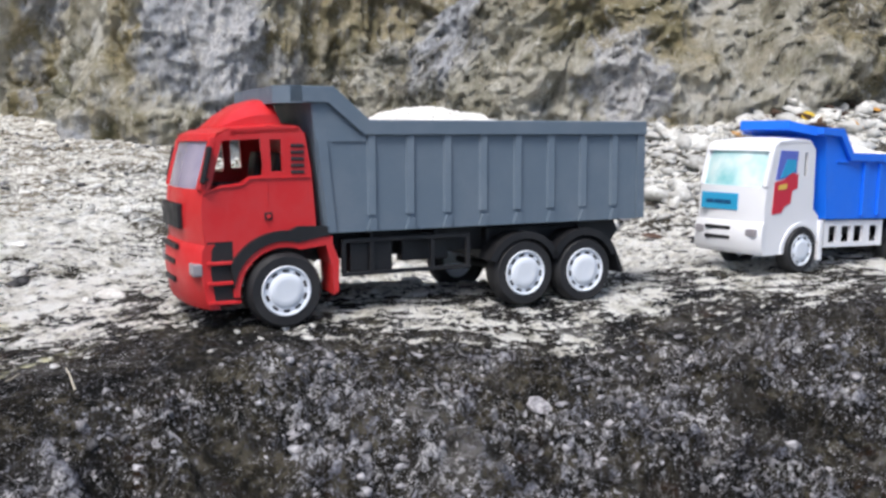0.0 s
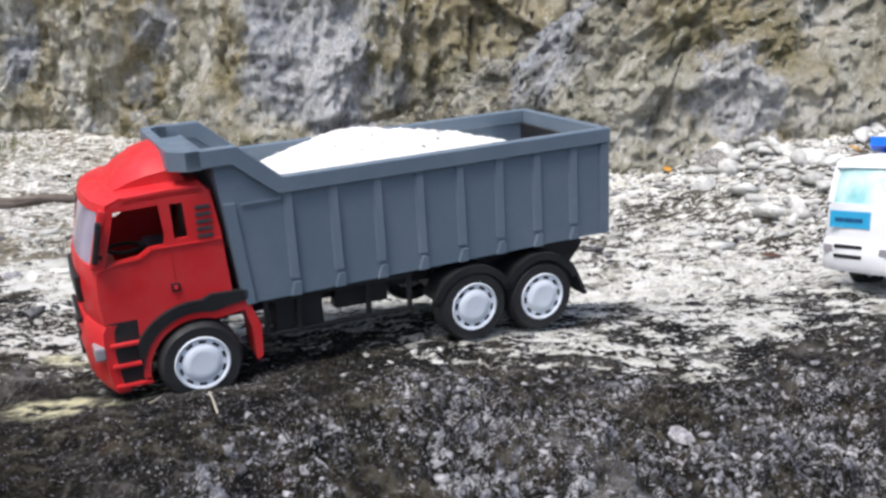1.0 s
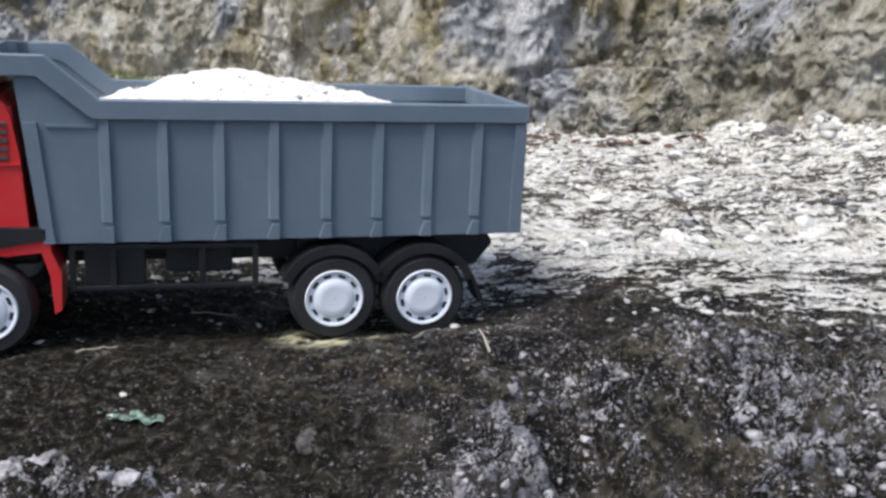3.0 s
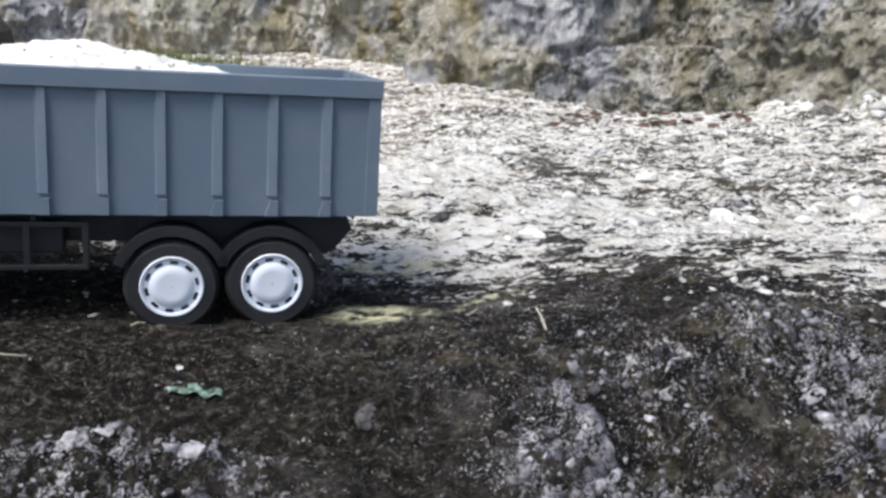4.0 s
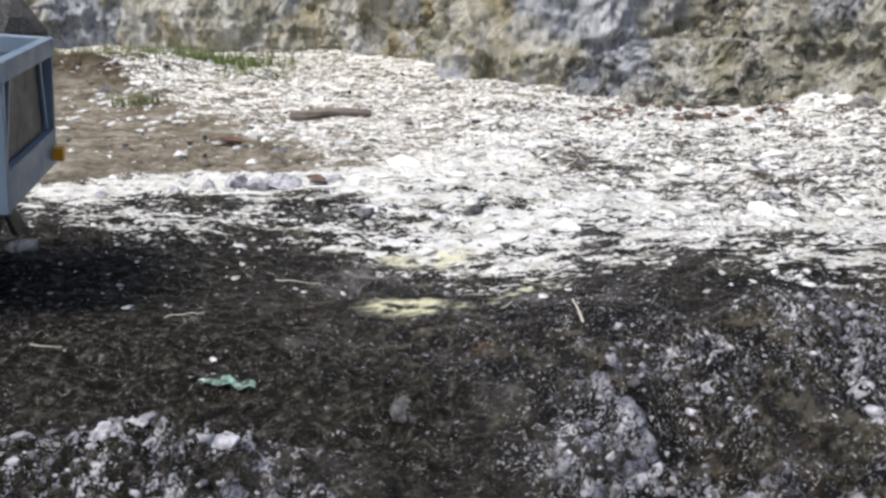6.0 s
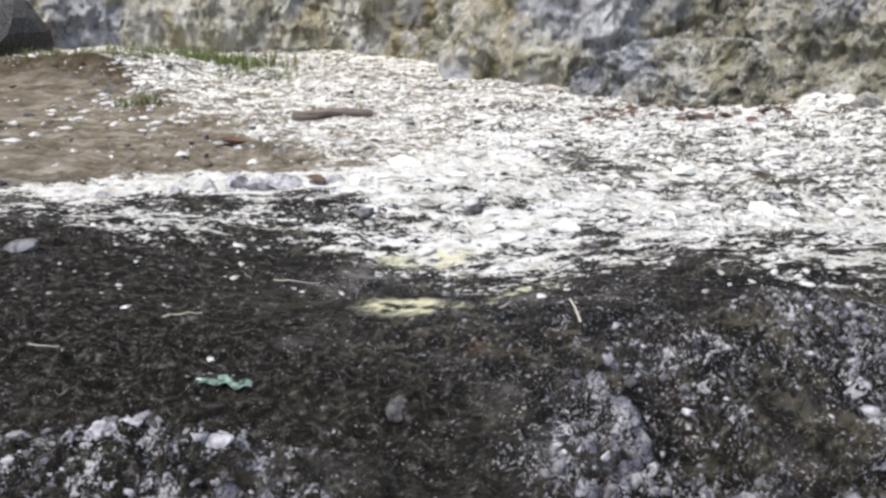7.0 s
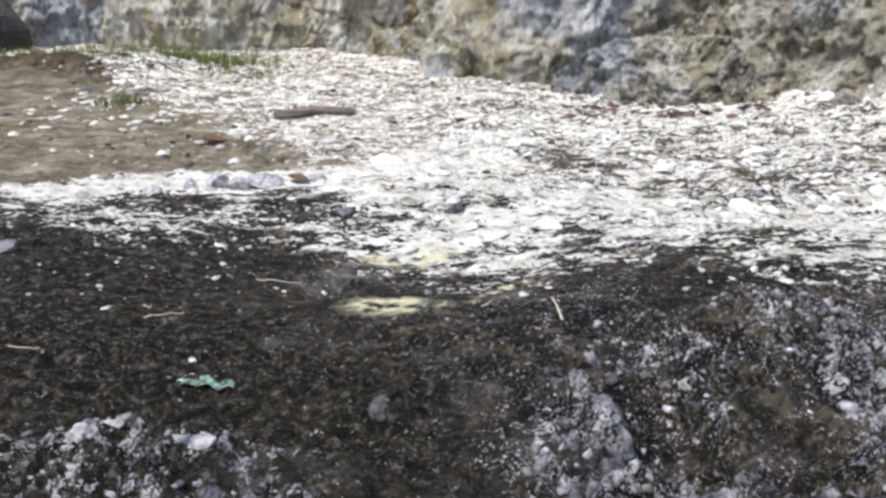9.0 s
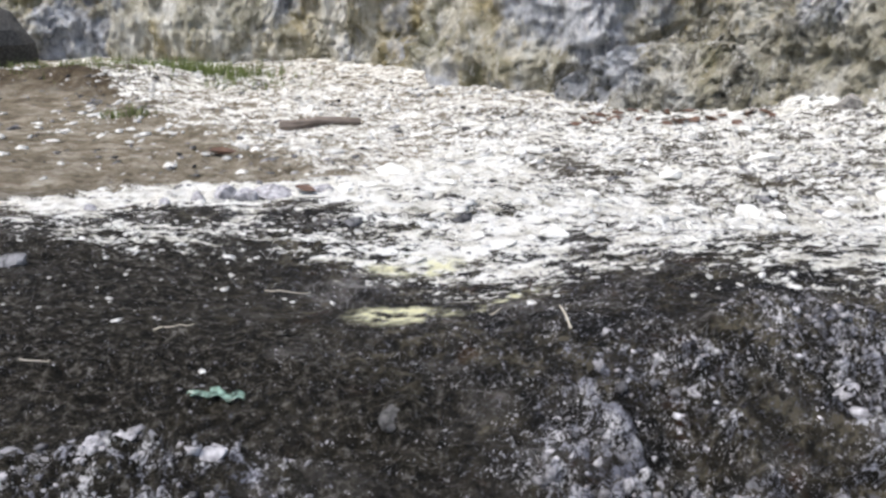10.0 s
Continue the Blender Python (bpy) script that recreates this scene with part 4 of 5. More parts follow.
for sgn in (-1, 1):
    part("headlamp", boxed((-0.0505, sgn * 0.0345, 0.0500), (0.0050, 0.016, 0.0085), 0.0012), LAMP, cab2, "grey headlamp")
plate = part("front_sticker", boxed((-0.0520, 0.010, 0.0850), (0.0012, 0.052, 0.0200), 0.0004), STICKER_BLUE, cab2, "blue badge sticker")
for k, (dy, w) in enumerate(((-0.012, 0.010), (0.0, 0.012), (0.013, 0.011))):
    part("print_bar", boxed((-0.0529, 0.010 + dy, 0.0845), (0.0006, w, 0.0045), 0), STICKER_DARK, plate, "unreadable dark print")
roof2 = []
for x, z, hw in ((-0.0340, 0.1500, HW2 - 0.001), (-0.0250, 0.1570, HW2), (0.000, 0.1605, HW2), (0.028, 0.1605, HW2), (0.0375, 0.1520, HW2 - 0.001)):
    roof2.append([(x, hw * u, z + 0.003 * (1 - abs(u) ** 3)) for u in np.linspace(-1, 1, 9)] + [(x, hw, z - 0.005), (x, -hw, z - 0.005)])
part("roof", loft(roof2), CAB_WHITE, cab2, smooth=True)
part("rear_wall", boxed((0.0375, 0, 0.105), (0.003, 2 * HW2 - 0.0075, 0.098), 0.0005), CAB_WHITE, cab2)
part("cab_floor", boxed((0.000, 0, 0.0610), (0.074, 2 * HW2 - 0.0075, 0.004), 0.0005), CAB_WHITE, cab2)
bed2 = new("tipper_bed")
bed2.parent, bed2.empty_display_size = parked, 0.02
bed2.location = (0.014, 0, -0.002)
bed2["label"] = "bright blue tipper bed"
B2 = 0.0515
for sgn in (-1, 1):
    part("side_wall", panel([(0.044, 0.064), (0.325, 0.064), (0.332, 0.136), (0.080, 0.136), (0.060, 0.160), (0.034, 0.160)], sgn * B2, sgn * (B2 - 0.003)), BLUE, bed2)
    lip = [(0.336, 0.132), (0.0775, 0.132), (0.0560, 0.1585), (0.022, 0.1600), (0.022, 0.1680), (0.0600, 0.1680), (0.0815, 0.1410), (0.336, 0.1410)]
    part("rim_rail", panel(lip, sgn * (B2 + 0.005), sgn * (B2 - 0.004)), BLUE, bed2)
    for k in range(1, 8):
        x = 0.080 + 0.031 * k
        part("rib", boxed((x, sgn * (B2 + 0.0012), 0.099), (0.007, 0.0036, 0.062), 0.0008), BLUE, bed2)
    part("seam", boxed((0.073, sgn * (B2 + 0.0006), 0.130), (0.034, 0.0016, 0.0022), 0.0004), BLUE, bed2)
part("front_wall", panel([(0.044, 0.064), (0.034, 0.162), (0.037, 0.162), (0.047, 0.064)], -B2 + 0.0031, B2 - 0.0031), BLUE, bed2)
part("bed_floor", boxed((0.186, 0, 0.066), (0.278, 2 * B2 - 0.0065, 0.004), 0.0004), BLUE, bed2)
part("tailgate", boxed((0.327, 0, 0.100), (0.003, 2 * B2 - 0.0065, 0.070), 0.0004), BLUE, bed2)
hood2 = [[(x, y, 0.1585 + 0.006 * e), (x, y, 0.1685 + 0.006 * e), (0.040, y, 0.1672), (0.040, y, 0.1590)] for x, y, e in
         ((0.0225, -B2 + 0.0042, 0), (0.002, -0.040, 0.5), (-0.010, -0.034, 1), (-0.010, 0.034, 1), (0.002, 0.040, 0.5), (0.0225, B2 - 0.0042, 0))]
part("hood", loft(hood2), BLUE, bed2)
part("chassis", boxed((0.165, 0, 0.051), (0.280, 0.046, 0.022), 0.002), BLACK, parked)
for sgn in (-1, 1):
    holes = [[(a, 0.0345), (a + w, 0.0345), (a + w, 0.0535), (a, 0.0535)] for a, w in ((0.0690, 0.016), (0.0930, 0.018), (0.1170, 0.018), (0.1480, 0.018))]
    part("side_guard", panel([(0.061, 0.029), (0.174, 0.029), (0.174, 0.060), (0.061, 0.060)], sgn * 0.045, sgn * 0.049, holes), CAB_WHITE, parked, "white side guard with openings")
    for ax in (0.212, 0.271):
        pl = arc(ax, R2, R2 + 0.006, 160, 20, 14) + arc(ax, R2, R2 + 0.003, 20, 160, 14)
        part("mudguard", panel(pl, sgn * 0.030, sgn * 0.050), BLACK, parked)
for ax in (0.021, 0.212, 0.271):
    bm = bmesh.new()
    bmesh.ops.create_cone(bm, cap_ends=True, segments=12, radius1=0.003, radius2=0.003, depth=0.074, matrix=Matrix.Translation((ax, 0, R2)) @ Matrix.Rotation(math.pi / 2, 4, "X"))
    part("axle", bm, BLACK, parked)
load2 = tagged(heap("sand_load", 0.047, 0.324, B2 - 0.0035, 0.118, 0.150, 0.14, "", 5.0), "mound of white limestone grit in the blue bed", "sand load")
load2.matrix_world = P2 @ Matrix.Translation((0.014, 0, -0.002))

# ---- loose stone ----
def ball(sub):
    bm = bmesh.new()
    bmesh.ops.create_icosphere(bm, subdivisions=sub, radius=1.0)
    v = np.array([p.co[:] for p in bm.verts])
    f = np.array([[q.index for q in p.verts] for p in bm.faces])
    bm.free()
    return v, f


BALLS = {1: ball(1), 2: ball(2), 3: ball(3)}


def stone_verts(rng, sub, size, flat, cuts=9, depth=(0.28, 0.75)):
    """A broken pebble: a ball cut by a few planes and stretched."""
    v = BALLS[sub][0].copy()
    for _ in range(cuts):
        n = rng.normal(size=3)
        n /= np.linalg.norm(n)
        d = rng.uniform(*depth)
        over = np.maximum(0, v @ n - d)
        v = v - over[:, None] * n
    v = v * (1 + 0.10 * rng.normal(size=(len(v), 1)) * (0.12 if sub > 1 else 1))
    v = v * np.array([rng.uniform(0.8, 1.7), rng.uniform(0.7, 1.2), flat * rng.uniform(0.7, 1.3)]) * 1.25 * size
    a = rng.uniform(0, 6.28)
    c, s = math.cos(a), math.sin(a)
    return v @ np.array([[c, -s, 0], [s, c, 0], [0, 0, 1]]).T


def scatter(name, n, where, sizes, material, label, seed, sub=1, flat=0.6, sink=0.25):
    """Many loose stones in one mesh; where(rng, n) gives their places in plan."""
    rng = np.random.default_rng(seed)
    xy = where(rng, n)
    n = len(xy)
    z = sheet_z(xy[:, 0], xy[:, 1])
    size = sizes[0] * (sizes[1] / sizes[0]) ** (rng.random(n) ** 2.2)
    V, F, base = [], [], 0
    kinds = [stone_verts(rng, sub, 1.0, flat) for _ in range(40)]
    f = BALLS[sub][1]
    for k in range(n):
        v = kinds[k % 40] * size[k]
        a = rng.uniform(0, 6.28)
        c, s = math.cos(a), math.sin(a)
        v = np.stack([v[:, 0] * c - v[:, 1] * s + xy[k, 0], v[:, 0] * s + v[:, 1] * c + xy[k, 1], v[:, 2] + z[k] + size[k] * flat * (0.5 - sink)], 1)
        V.append(v)
        F.append(f + base)
        base += len(v)
    V, F = np.concatenate(V), np.concatenate(F)
    me = bpy.data.meshes.new(name)
    me.vertices.add(len(V))
    me.vertices.foreach_set("co", V.reshape(-1).astype(np.float32))
    me.loops.add(F.size)
    me.loops.foreach_set("vertex_index", F.reshape(-1).astype(np.int32))
    me.polygons.add(len(F))
    me.polygons.foreach_set("loop_start", np.arange(0, F.size, 3, dtype=np.int32))
    me.update(calc_edges=True)
    me.materials.append(material)
    return tagged(new(name, me), label, "gravel", kind="stuff")


def within(x0, x1, y0, y1, keep):
    def pick(rng, n):
        x, y = rng.uniform(x0, x1, n * 4), rng.uniform(y0, y1, n * 4)
        ok = rng.random(n * 4) < keep(x, y)
        return np.stack([x[ok], y[ok]], 1)[:n]
    return pick


def patchy(x, y, s, seed):
    return np.clip(0.5 + 1.6 * fbm(x, y, x * 0 + seed, s, 3), 0, 1)


scatter("limestone_gravel", 3600, within(-0.75, 1.9, 0.86, 2.4, lambda x, y: np.clip(chalk_of(x, y) * 1.1, 0, 1) * patchy(x, y, 8, 2) * (0.10 + 0.90 * sstep(x, -0.1, 0.3))),
        (0.0022, 0.013), CHALK_STONE, "loose pale limestone gravel", 11, flat=0.42, sink=0.4)
scatter("limestone_chips", 4600, within(-0.35, 1.4, 0.68, 1.25, lambda x, y: patchy(x, y, 11, 4) * (0.16 + 0.84 * sstep(y, 0.74, 1.0)) * (0.4 + 0.6 * sstep(x, 0.0, 0.3))),
        (0.0010, 0.005), CHALK_STONE, "small pale limestone chips on dark crust", 12, sink=0.4)
scatter("grey_grit", 5200, within(-0.45, 0.95, 0.38, 0.98, lambda x, y: patchy(x, y, 14, 6) ** 2 * (0.16 + 0.84 * sstep(x, -0.05, 0.15))),
        (0.0005, 0.0019), LICHEN_STONE, "fine grey grit on dark crust", 13, flat=0.75, sink=0.4)
scatter("lichen_nubs", 3000, within(-0.35, 0.95, 0.37, 0.70, lambda x, y: np.clip(1.5 * crag_of(x, y) - 0.1, 0, 1)),
        (0.0010, 0.0050), LICHEN_STONE, "knobbly lichened rock crumbs", 14, flat=0.75, sink=0.6)
scatter("far_gravel", 3800, within(-2.2, 0.9, 1.35, 3.3, lambda x, y: patchy(x, y, 4, 3) * (0.25 + 0.75 * sstep(y, 1.5, 2.0))),
        (0.003, 0.015), CHALK_STONE, "scattered limestone rubble", 15, flat=0.5, sink=0.4)
scatter("dark_gravel", 2600, within(-1.6, 1.6, 0.95, 2.9, lambda x, y: patchy(x, y, 6, 9)),
        (0.0025, 0.012), GREY_STONE, "scattered dark rubble", 16, flat=0.45, sink=0.4)
scatter("talus_rubble", 1300, within(0.85, 2.2, 1.25, 1.95, lambda x, y: patchy(x, y, 6, 7)),
        (0.005, 0.030), CHALK_STONE, "limestone rubble at the foot of the bank", 17)


def rock_at(x, y, size, material, label, group="", sub=3, flat=0.65, z=None, seed=0):
    rng = np.random.default_rng(int(1000 + seed + abs(x * 1371) + abs(y * 731)))
    v = stone_verts(rng, sub, 0.8, flat, 8, (0.45, 0.85))
    w = v * 3.1 + seed
    v = v * (1 + 0.15 * fbm(w[:, 0], w[:, 1], w[:, 2], 1.0, 4, 0.6))[:, None] * size
    me = bpy.data.meshes.new("rock")
    me.from_pydata(v.tolist(), [], BALLS[sub][1].tolist())
    me.materials.append(material)
    ob = new("rock", me)
    ob.location = (x, y, (ground_z(x, y) if z is None else z) + size * flat * 0.28)
    return tagged(ob, label, "rock", group)


PALE, DULL = "pale broken limestone rock on the quarry floor", "grey lichened rock on the dark crust"
for x, y, s in ((-0.275, 1.075, 0.016), (-0.245, 1.085, 0.020), (-0.215, 1.065, 0.017), (-0.188, 1.080, 0.028), (-0.315, 1.070, 0.012), (-0.130, 1.095, 0.015), (-0.100, 1.08, 0.012),
                (-0.075, 1.105, 0.013), (0.128, 0.918, 0.012), (0.165, 0.925, 0.009), (-0.060, 1.40, 0.030), (0.404, 1.142, 0.018), (0.44, 1.13, 0.013), (0.52, 1.16, 0.016), (0.30, 1.10, 0.012),
                (0.20, 1.12, 0.011), (0.62, 1.22, 0.018), (0.72, 1.12, 0.014), (0.36, 1.35, 0.017), (0.55, 1.5, 0.02), (0.15, 1.55, 0.016), (0.80, 1.35, 0.02), (-0.40, 1.06, 0.012), (0.02, 1.13, 0.011)):
    rock_at(x, y, s * 0.85, LICHEN_STONE if x < -0.12 and y < 1.1 else CHALK_STONE, PALE, "limestone rocks")
rock_at(-0.159, 0.582, 0.0042, CHALK_STONE, "small white pebble on the dark crust", sub=2)
rock_at(-0.383, 0.810, 0.012, GREY_STONE, "rounded grey stone on the dark crust")
rock_at(-0.026, 0.505, 0.012, DARK_STONE, "low dark rock with a pale worn top", flat=0.4, z=ground_z(-0.026, 0.505) - 0.006)
for x, y, s in ((0.236, 0.630, 0.011), (0.215, 0.634, 0.008), (0.262, 0.628, 0.008), (0.16, 0.50, 0.012), (0.245, 0.50, 0.010), (0.34, 0.56, 0.012), (0.44, 0.52, 0.014), (0.47, 0.60, 0.010), (0.56, 0.50, 0.016),
                (0.66, 0.57, 0.014), (0.38, 0.66, 0.008), (-0.165, 0.418, 0.014), (-0.225, 0.432, 0.012), (-0.115, 0.412, 0.012), (-0.08, 0.425, 0.009), (-0.26, 0.42, 0.010)):
    rock_at(x, y, s * 0.8, LICHEN_STONE, DULL, "lichened rocks", flat=0.5, z=ground_z(x, y) - 0.3 * s)
# outcrops on and under the bank
for x, y, z, s, mt in ((1.60, 1.60, 0.18, 0.045, WORN_STONE), (1.50, 1.57, 0.12, 0.04, CHALK_STONE), (1.12, 1.66, 0.00, 0.045, WORN_STONE), (1.06, 1.60, -0.03, 0.03, CHALK_STONE),
                       (0.86, 1.88, -0.07, 0.035, WORN_STONE), (0.94, 1.86, -0.06, 0.035, CHALK_STONE), (1.75, 1.60, 0.17, 0.05, GREY_STONE), (1.25, 1.58, 0.03, 0.03, CHALK_STONE)):
    rock_at(x, y, s, mt, "weathered limestone boulder under the bank", "boulders", z=z, flat=0.9)
rock_at(-1.46, 3.05, 0.20, DARK_STONE, "large dark boulder at the foot of the wall", flat=0.75, seed=3)


# ---- litter ----
def leaf_at(x, y, size, head, material, label, z=None, curl=0.25, tilt=0.0):
    n, m = 12, 6
    P = np.zeros((n, m, 3))
    for i in range(n):
        u = i / (n - 1)
        w = 0.30 * math.sin(math.pi * u ** 0.8) ** 0.8 + 0.004
        for j in range(m):
            v = -1 + 2 * j / (m - 1)
            P[i, j] = (u - 0.5, w * v, curl * (0.35 * v * v * w * 2 + 0.6 * (u - 0.5) ** 2) + 0.012 * math.sin(9 * u + 3 * v))
    ob = grid_mesh("leaf", P * size, material)
    mod = ob.modifiers.new("thick", "SOLIDIFY")
    mod.thickness = 0.0006
    ob.location = (x, y, (ground_z(x, y) if z is None else z) + 0.003)
    ob.rotation_euler = (tilt, 0.08, head)
    return tagged(ob, label, "leaf", "fallen leaves")


leaf_at(1.47, 1.47, 0.055, 0.1, YELLOW_LEAF, "bright yellow fallen leaf on rubble", tilt=0.7)
leaf_at(1.62, 1.52, 0.085, 0.5, DRY_LEAF, "curled red-brown dead leaf on rubble", tilt=0.5)
leaf_at(1.045, 1.72, 0.035, 0.3, ORANGE_LEAF, "orange fallen leaf on limestone", tilt=0.4)
leaf_at(0.945, 1.17, 0.048, -0.2, DRY_LEAF, "curled tan-brown leaf on limestone")
leaf_at(-0.353, 1.575, 0.050, 0.2, DRY_LEAF, "curled dark brown leaf on mud", curl=0.8)
leaf_at(-0.150, 1.085, 0.030, -0.5, DRY_LEAF, "dark dead leaf among limestone rocks", curl=0.7)
rng = np.random.default_rng(4)
for k in range(34):
    a = rng.random()
    x, y = 0.28 + 0.42 * a + rng.normal() * 0.05, 2.02 - 0.05 * a + rng.normal() * 0.07
    leaf_at(x, y, rng.uniform(0.018, 0.04), rng.uniform(0, 6), DRY_LEAF, "dead red-brown leaf under the bank", tilt=rng.normal() * 0.3, curl=0.6)
for k in range(26):
    x, y = 1.22 + 0.5 * rng.random(), 1.45 + 0.12 * rng.normal()
    leaf_at(x, y, rng.uniform(0.025, 0.055), rng.uniform(0, 6), ORANGE_LEAF if k % 4 == 0 else DRY_LEAF, "dead leaf on rubble under the bank", tilt=rng.normal() * 0.4, curl=0.6)


def twig(name, pts, r, material, label, category):
    """A bent tapering stick through a few places."""
    secs = []
    for k, p in enumerate(pts):
        d = Vector(pts[min(k + 1, len(pts) - 1)]) - Vector(pts[max(k - 1, 0)])
        q = d.to_track_quat("Z", "Y")
        rr = r * (1 - 0.5 * k / len(pts))
        secs.append([tuple(Vector(p) + q @ Vector((rr * math.cos(a), rr * math.sin(a), 0))) for a in np.linspace(0, 2 * math.pi, 9)[:-1]])
    me = bpy.data.meshes.new(name)
    bm = loft(secs)
    bmesh.ops.recalc_face_normals(bm, faces=bm.faces)
    bm.to_mesh(me)
    bm.free()
    me.materials.append(material)
    return tagged(new(name, me), label, category)


def lying(x, y, head, length, lift=0.001, bend=0.15):
    out = []
    for k in range(7):
        u = k / 6 - 0.5
        px, py = x + length * (u * math.cos(head) - bend * (u * u - 0.08) * math.sin(head)), y + length * (u * math.sin(head) + bend * (u * u - 0.08) * math.cos(head))
        out.append((px, py, ground_z(px, py) + lift))
    return out


sz = ground_z(0.097, 0.634)
twig("straw", [(0.1005, 0.626, sz + 0.001), (0.0985, 0.632, sz + 0.006), (0.0965, 0.638, sz + 0.0105), (0.0935, 0.645, sz + 0.014)], 0.0009, STRAW, "short pale straw sticking up from the crust", "straw")
for x, y, h, l in ((-0.20, 0.665, 0.4, 0.030), (-0.13, 0.78, 0.1, 0.04), (0.31, 0.66, 1.2, 0.02), (0.05, 0.70, 0.8, 0.014), (-0.28, 0.60, 0.2, 0.02)):
    twig("straw", lying(x, y, h, l), 0.0006, STRAW, "thin pale straw lying on the crust", "straw")
twig("log", lying(-0.23, 1.97, 0.02, 0.17, 0.009, 0.1), 0.013, BARK, "weathered piece of wood lying on gravel", "wood")
twig("branch", lying(1.92, 1.62, 0.9, 0.16, 0.05, 0.2), 0.004, BARK, "thin dry branch hanging on the bank", "branch")

P = np.zeros((10, 26, 3))
for i in range(10):
    for j in range(26):
        u, v = j / 25, i / 9
        x = -0.160 + 0.042 * u
        y = 0.541 + (v - 0.5) * 0.014 * math.sin(math.pi * (0.06 + 0.88 * u)) ** 0.6 * (0.8 + 0.25 * math.sin(21 * u + 3 * v)) + 0.003 * math.sin(5 * u)
        P[i, j] = (x, y, ground_z(-0.139, 0.541) + 0.10 * (y - 0.541) + 0.0022 + 0.0014 * math.sin(17 * u + 4 * v) * math.sin(3 * v + 2))
shard = grid_mesh("plastic_scrap", P, GLASS)
shard.modifiers.new("thick", "SOLIDIFY").thickness = 0.0005
tagged(shard, "crumpled scrap of pale green plastic film on the crust", "plastic scrap")


def tuft(x, y, n, high, seed, spread_):
    """A clump of grass blades."""
    rng = np.random.default_rng(seed)
    bm = bmesh.new()
    for _ in range(n):
        px, py = x + rng.normal() * spread_, y + rng.normal() * spread_ * 0.6
        z = ground_z(px, py) - 0.004
        a, h, w, b = rng.uniform(0, 6.28), high * rng.uniform(0.5, 1.2), high * 0.05, rng.uniform(0.1, 0.6)
        dx, dy = math.cos(a), math.sin(a)
        prev = None
        for k in range(4):
            u = k / 3
            cx, cy, cz = px + dx * b * h * u * u, py + dy * b * h * u * u, z + h * u * (1 - 0.25 * b * u)
            ww = w * (1 - u) + 0.0003
            row = (bm.verts.new((cx - dy * ww, cy + dx * ww, cz)), bm.verts.new((cx + dy * ww, cy - dx * ww, cz)))
            if prev:
                bm.faces.new((prev[0], prev[1], row[1], row[0]))
            prev = row
    me = bpy.data.meshes.new("grass")
    bm.to_mesh(me)
    bm.free()
    me.materials.append(GRASS)
    return tagged(new("grass", me), "tuft of short green grass in rubble", "grass", kind="stuff")


for k, (x, y, n, h, s) in enumerate(((-0.70, 2.17, 120, 0.03, 0.035), (-0.66, 2.95, 420, 0.045, 0.10), (-0.85, 3.0, 380, 0.04, 0.13), (-1.1, 2.8, 300, 0.03, 0.14), (-0.55, 2.70, 200, 0.025, 0.09))):
    tuft(x, y, n, h, k, s)


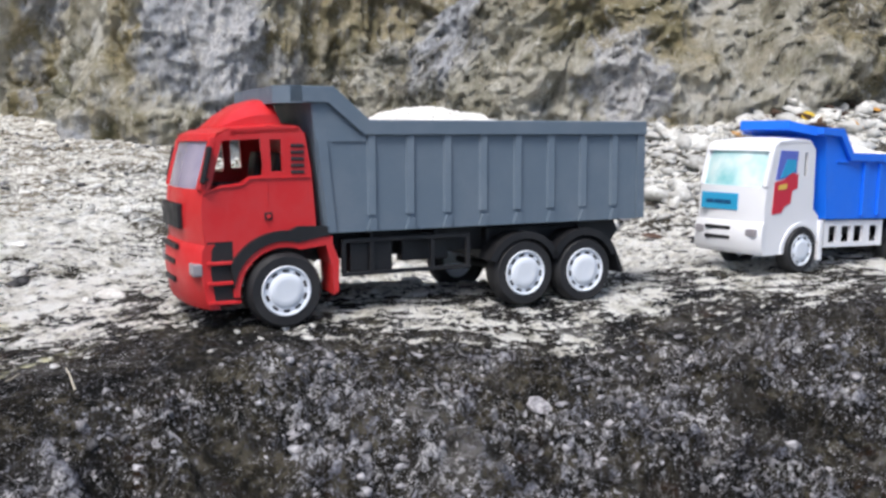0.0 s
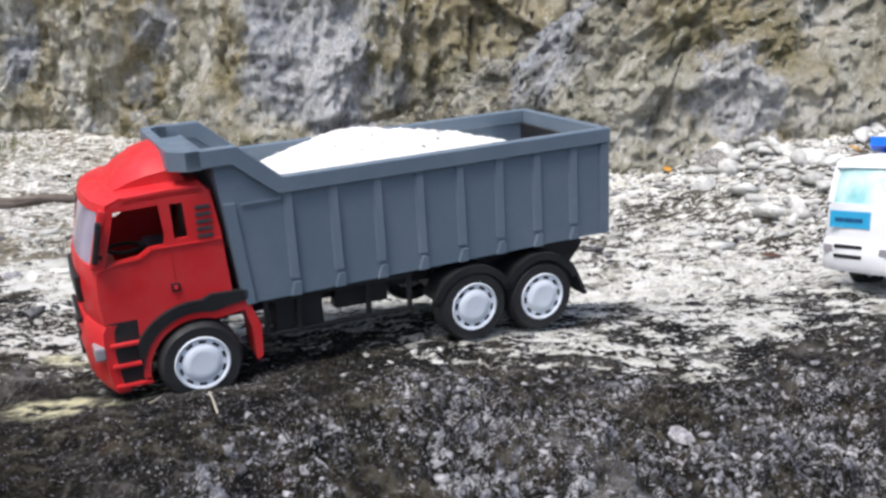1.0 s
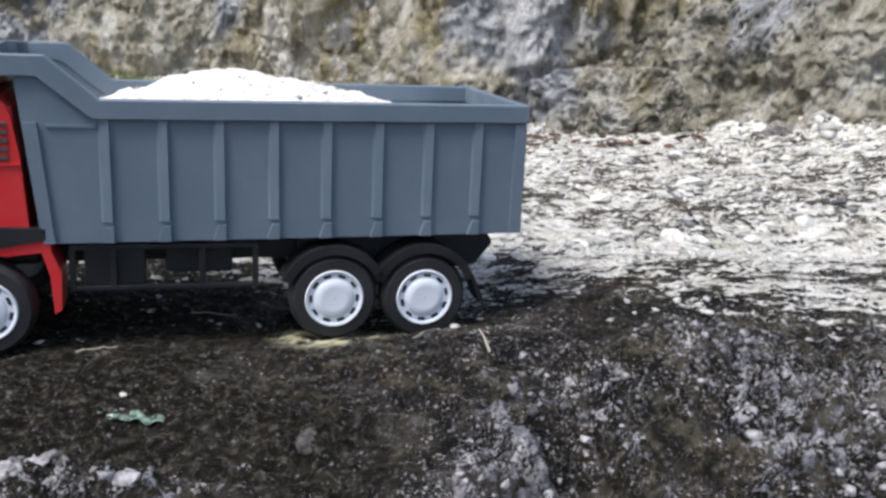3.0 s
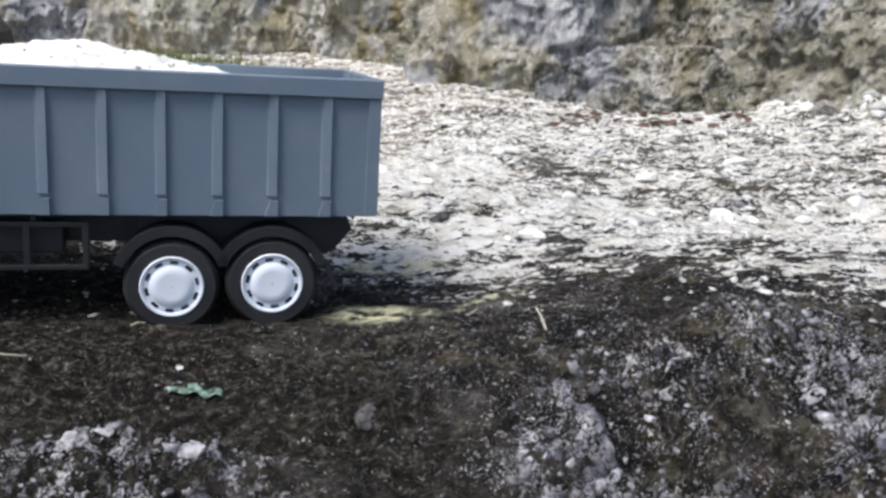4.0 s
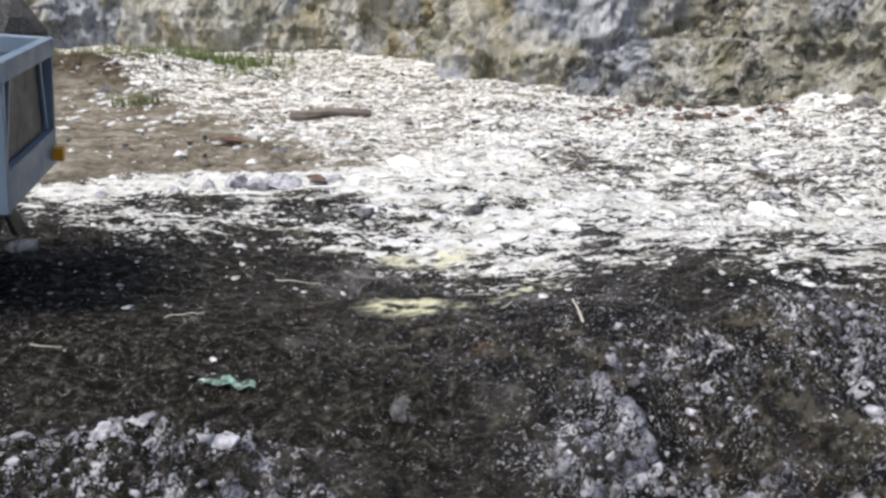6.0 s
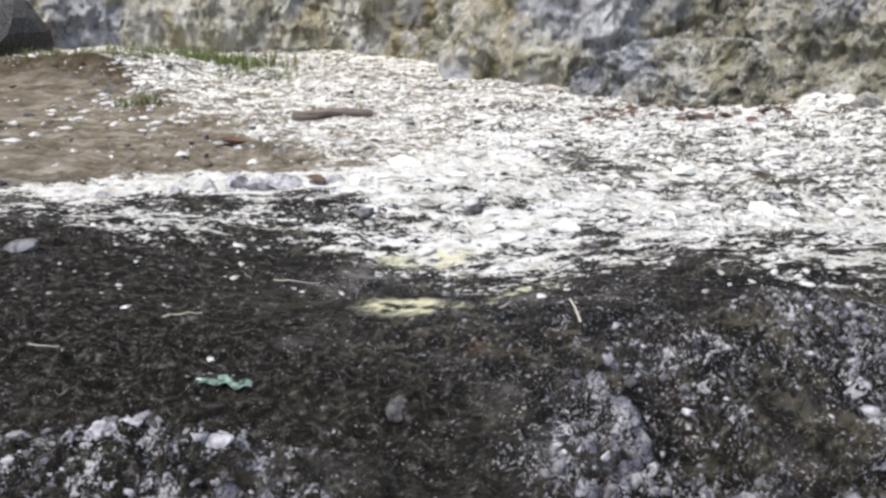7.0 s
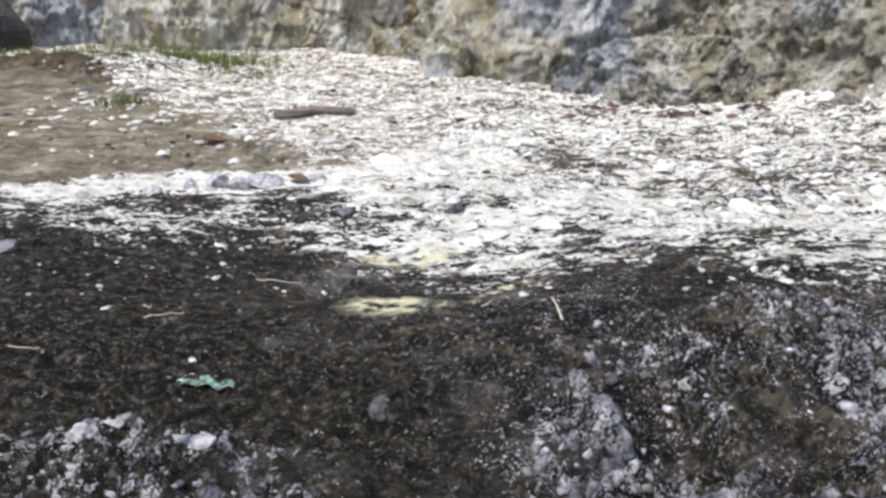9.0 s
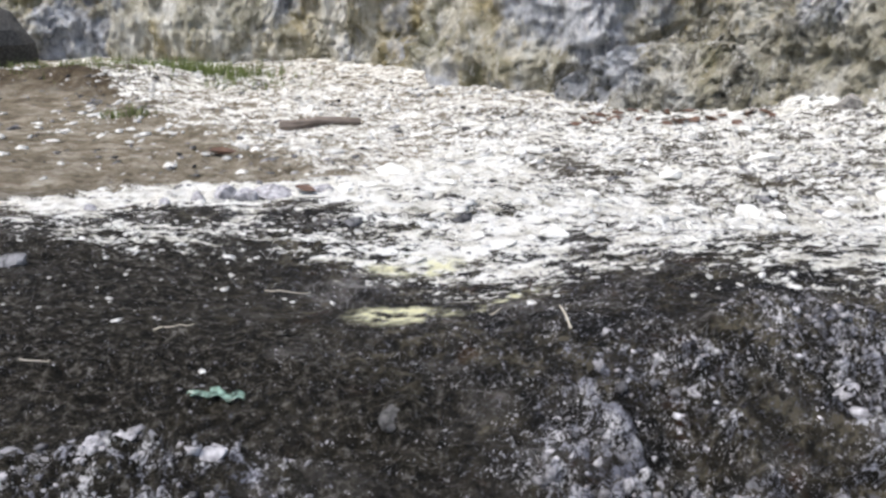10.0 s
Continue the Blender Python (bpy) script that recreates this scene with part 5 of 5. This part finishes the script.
# ---- what moves ----
# seconds, place, then lean about its length, pitch and heading in degrees
DRIVE = [
    (0.0, 0.5301, 0.8607, -0.0138, -9.77, 0.75, 6.99),
    (0.5, 0.4167, 0.8515, -0.0084, -3.72, 0.14, 6.40),
    (1.0, 0.3302, 0.8470, 0.0026, -0.25, -4.55, 11.20),
    (1.5, 0.2425, 0.8304, -0.0058, -6.96, -3.98, 11.33),
    (2.0, 0.1394, 0.8103, -0.0123, -4.46, -1.16, 10.06),
    (2.5, 0.0456, 0.7979, -0.0129, -1.78, 2.19, 10.56),
    (3.2, -0.0700, 0.7760, -0.0120, -3.50, 3.20, 11.40),
    (4.0, -0.2025, 0.7470, -0.0110, -5.60, 3.97, 12.03),
    (4.5, -0.2803, 0.7237, -0.0055, -3.32, 3.75, 12.69),
    (5.0, -0.3440, 0.7160, 0.0015, -5.60, 4.90, 9.60),
    (5.2, -0.3697, 0.7137, 0.0047, -6.16, 5.16, 8.48),
    (5.5, -0.4096, 0.7151, 0.0049, -1.21, 5.40, 7.78),
    (5.7, -0.4375, 0.7010, 0.0135, -0.89, 5.95, 10.01),
    (6.3, -0.5400, 0.6850, 0.0160, -1.00, 3.50, 9.50),
    (7.0, -0.6900, 0.6620, 0.0160, -1.00, 1.00, 9.00),
    (8.5, -1.0000, 0.6150, 0.0080, 0.00, 0.00, 9.00),
    (10.0, -1.3000, 0.5700, 0.0050, 0.00, 0.00, 9.00)]
# how far each axle's near wheel sits off its place (mm), and how far the loose bed tips (degrees)
RATTLE = [(0.0, 1.8, 1.5, -0.3, 0.10), (0.5, -0.3, -1.0, 1.7, -0.55), (1.0, 3.5, 4.1, 0.3, -0.98), (1.5, -0.6, -3.9, -1.5, 0.79), (2.0, 3.2, -3.4, -1.6, -0.85),
          (2.5, -1.2, 2.7, 0.0, -0.86), (4.0, 0.0, -1.5, 0.3, 0.0), (4.5, 0.0, -1.6, -0.5, 0.0), (5.2, 0.0, 0.0, -0.2, 0.0), (10.0, 0.0, 0.0, 0.0, 0.0)]


def tip_of(t):
    """The bed's pose on the truck: it rocks about the rear edge of its floor."""
    a = float(np.interp(t, [r[0] for r in RATTLE], [r[4] for r in RATTLE]))
    return pose(0.1579, 0, ZB, 0, a, 0) @ pose(-0.1579, 0, -ZB)


def motions():
    rows = [(t, pose(x, y, z, roll, pitch, head)) for t, x, y, z, roll, pitch, head in DRIVE]
    walk(tipper, rows)
    walk(load, [(t, m @ tip_of(t)) for t, m in rows])
    walk(bed, [(r[0], tip_of(r[0])) for r in RATTLE])
    td, xd = [r[0] for r in DRIVE], [r[1] for r in DRIVE]
    for j, sgn, ax, hub in wheels:
        wrows = []
        for k in range(101):
            t = k / 10
            dz = float(np.interp(t, [r[0] for r in RATTLE], [r[1 + j] for r in RATTLE])) / 1000 if sgn < 0 else 0.0
            spin = math.degrees((float(np.interp(t, td, xd)) - xd[0]) / R1)
            wrows.append((t, Matrix.Translation((ax, sgn * 0.0735, R1 + dz)) @ Matrix.Rotation(radians(spin + 23 * j), 4, "Y")))
        walk(hub, wrows)


motions()
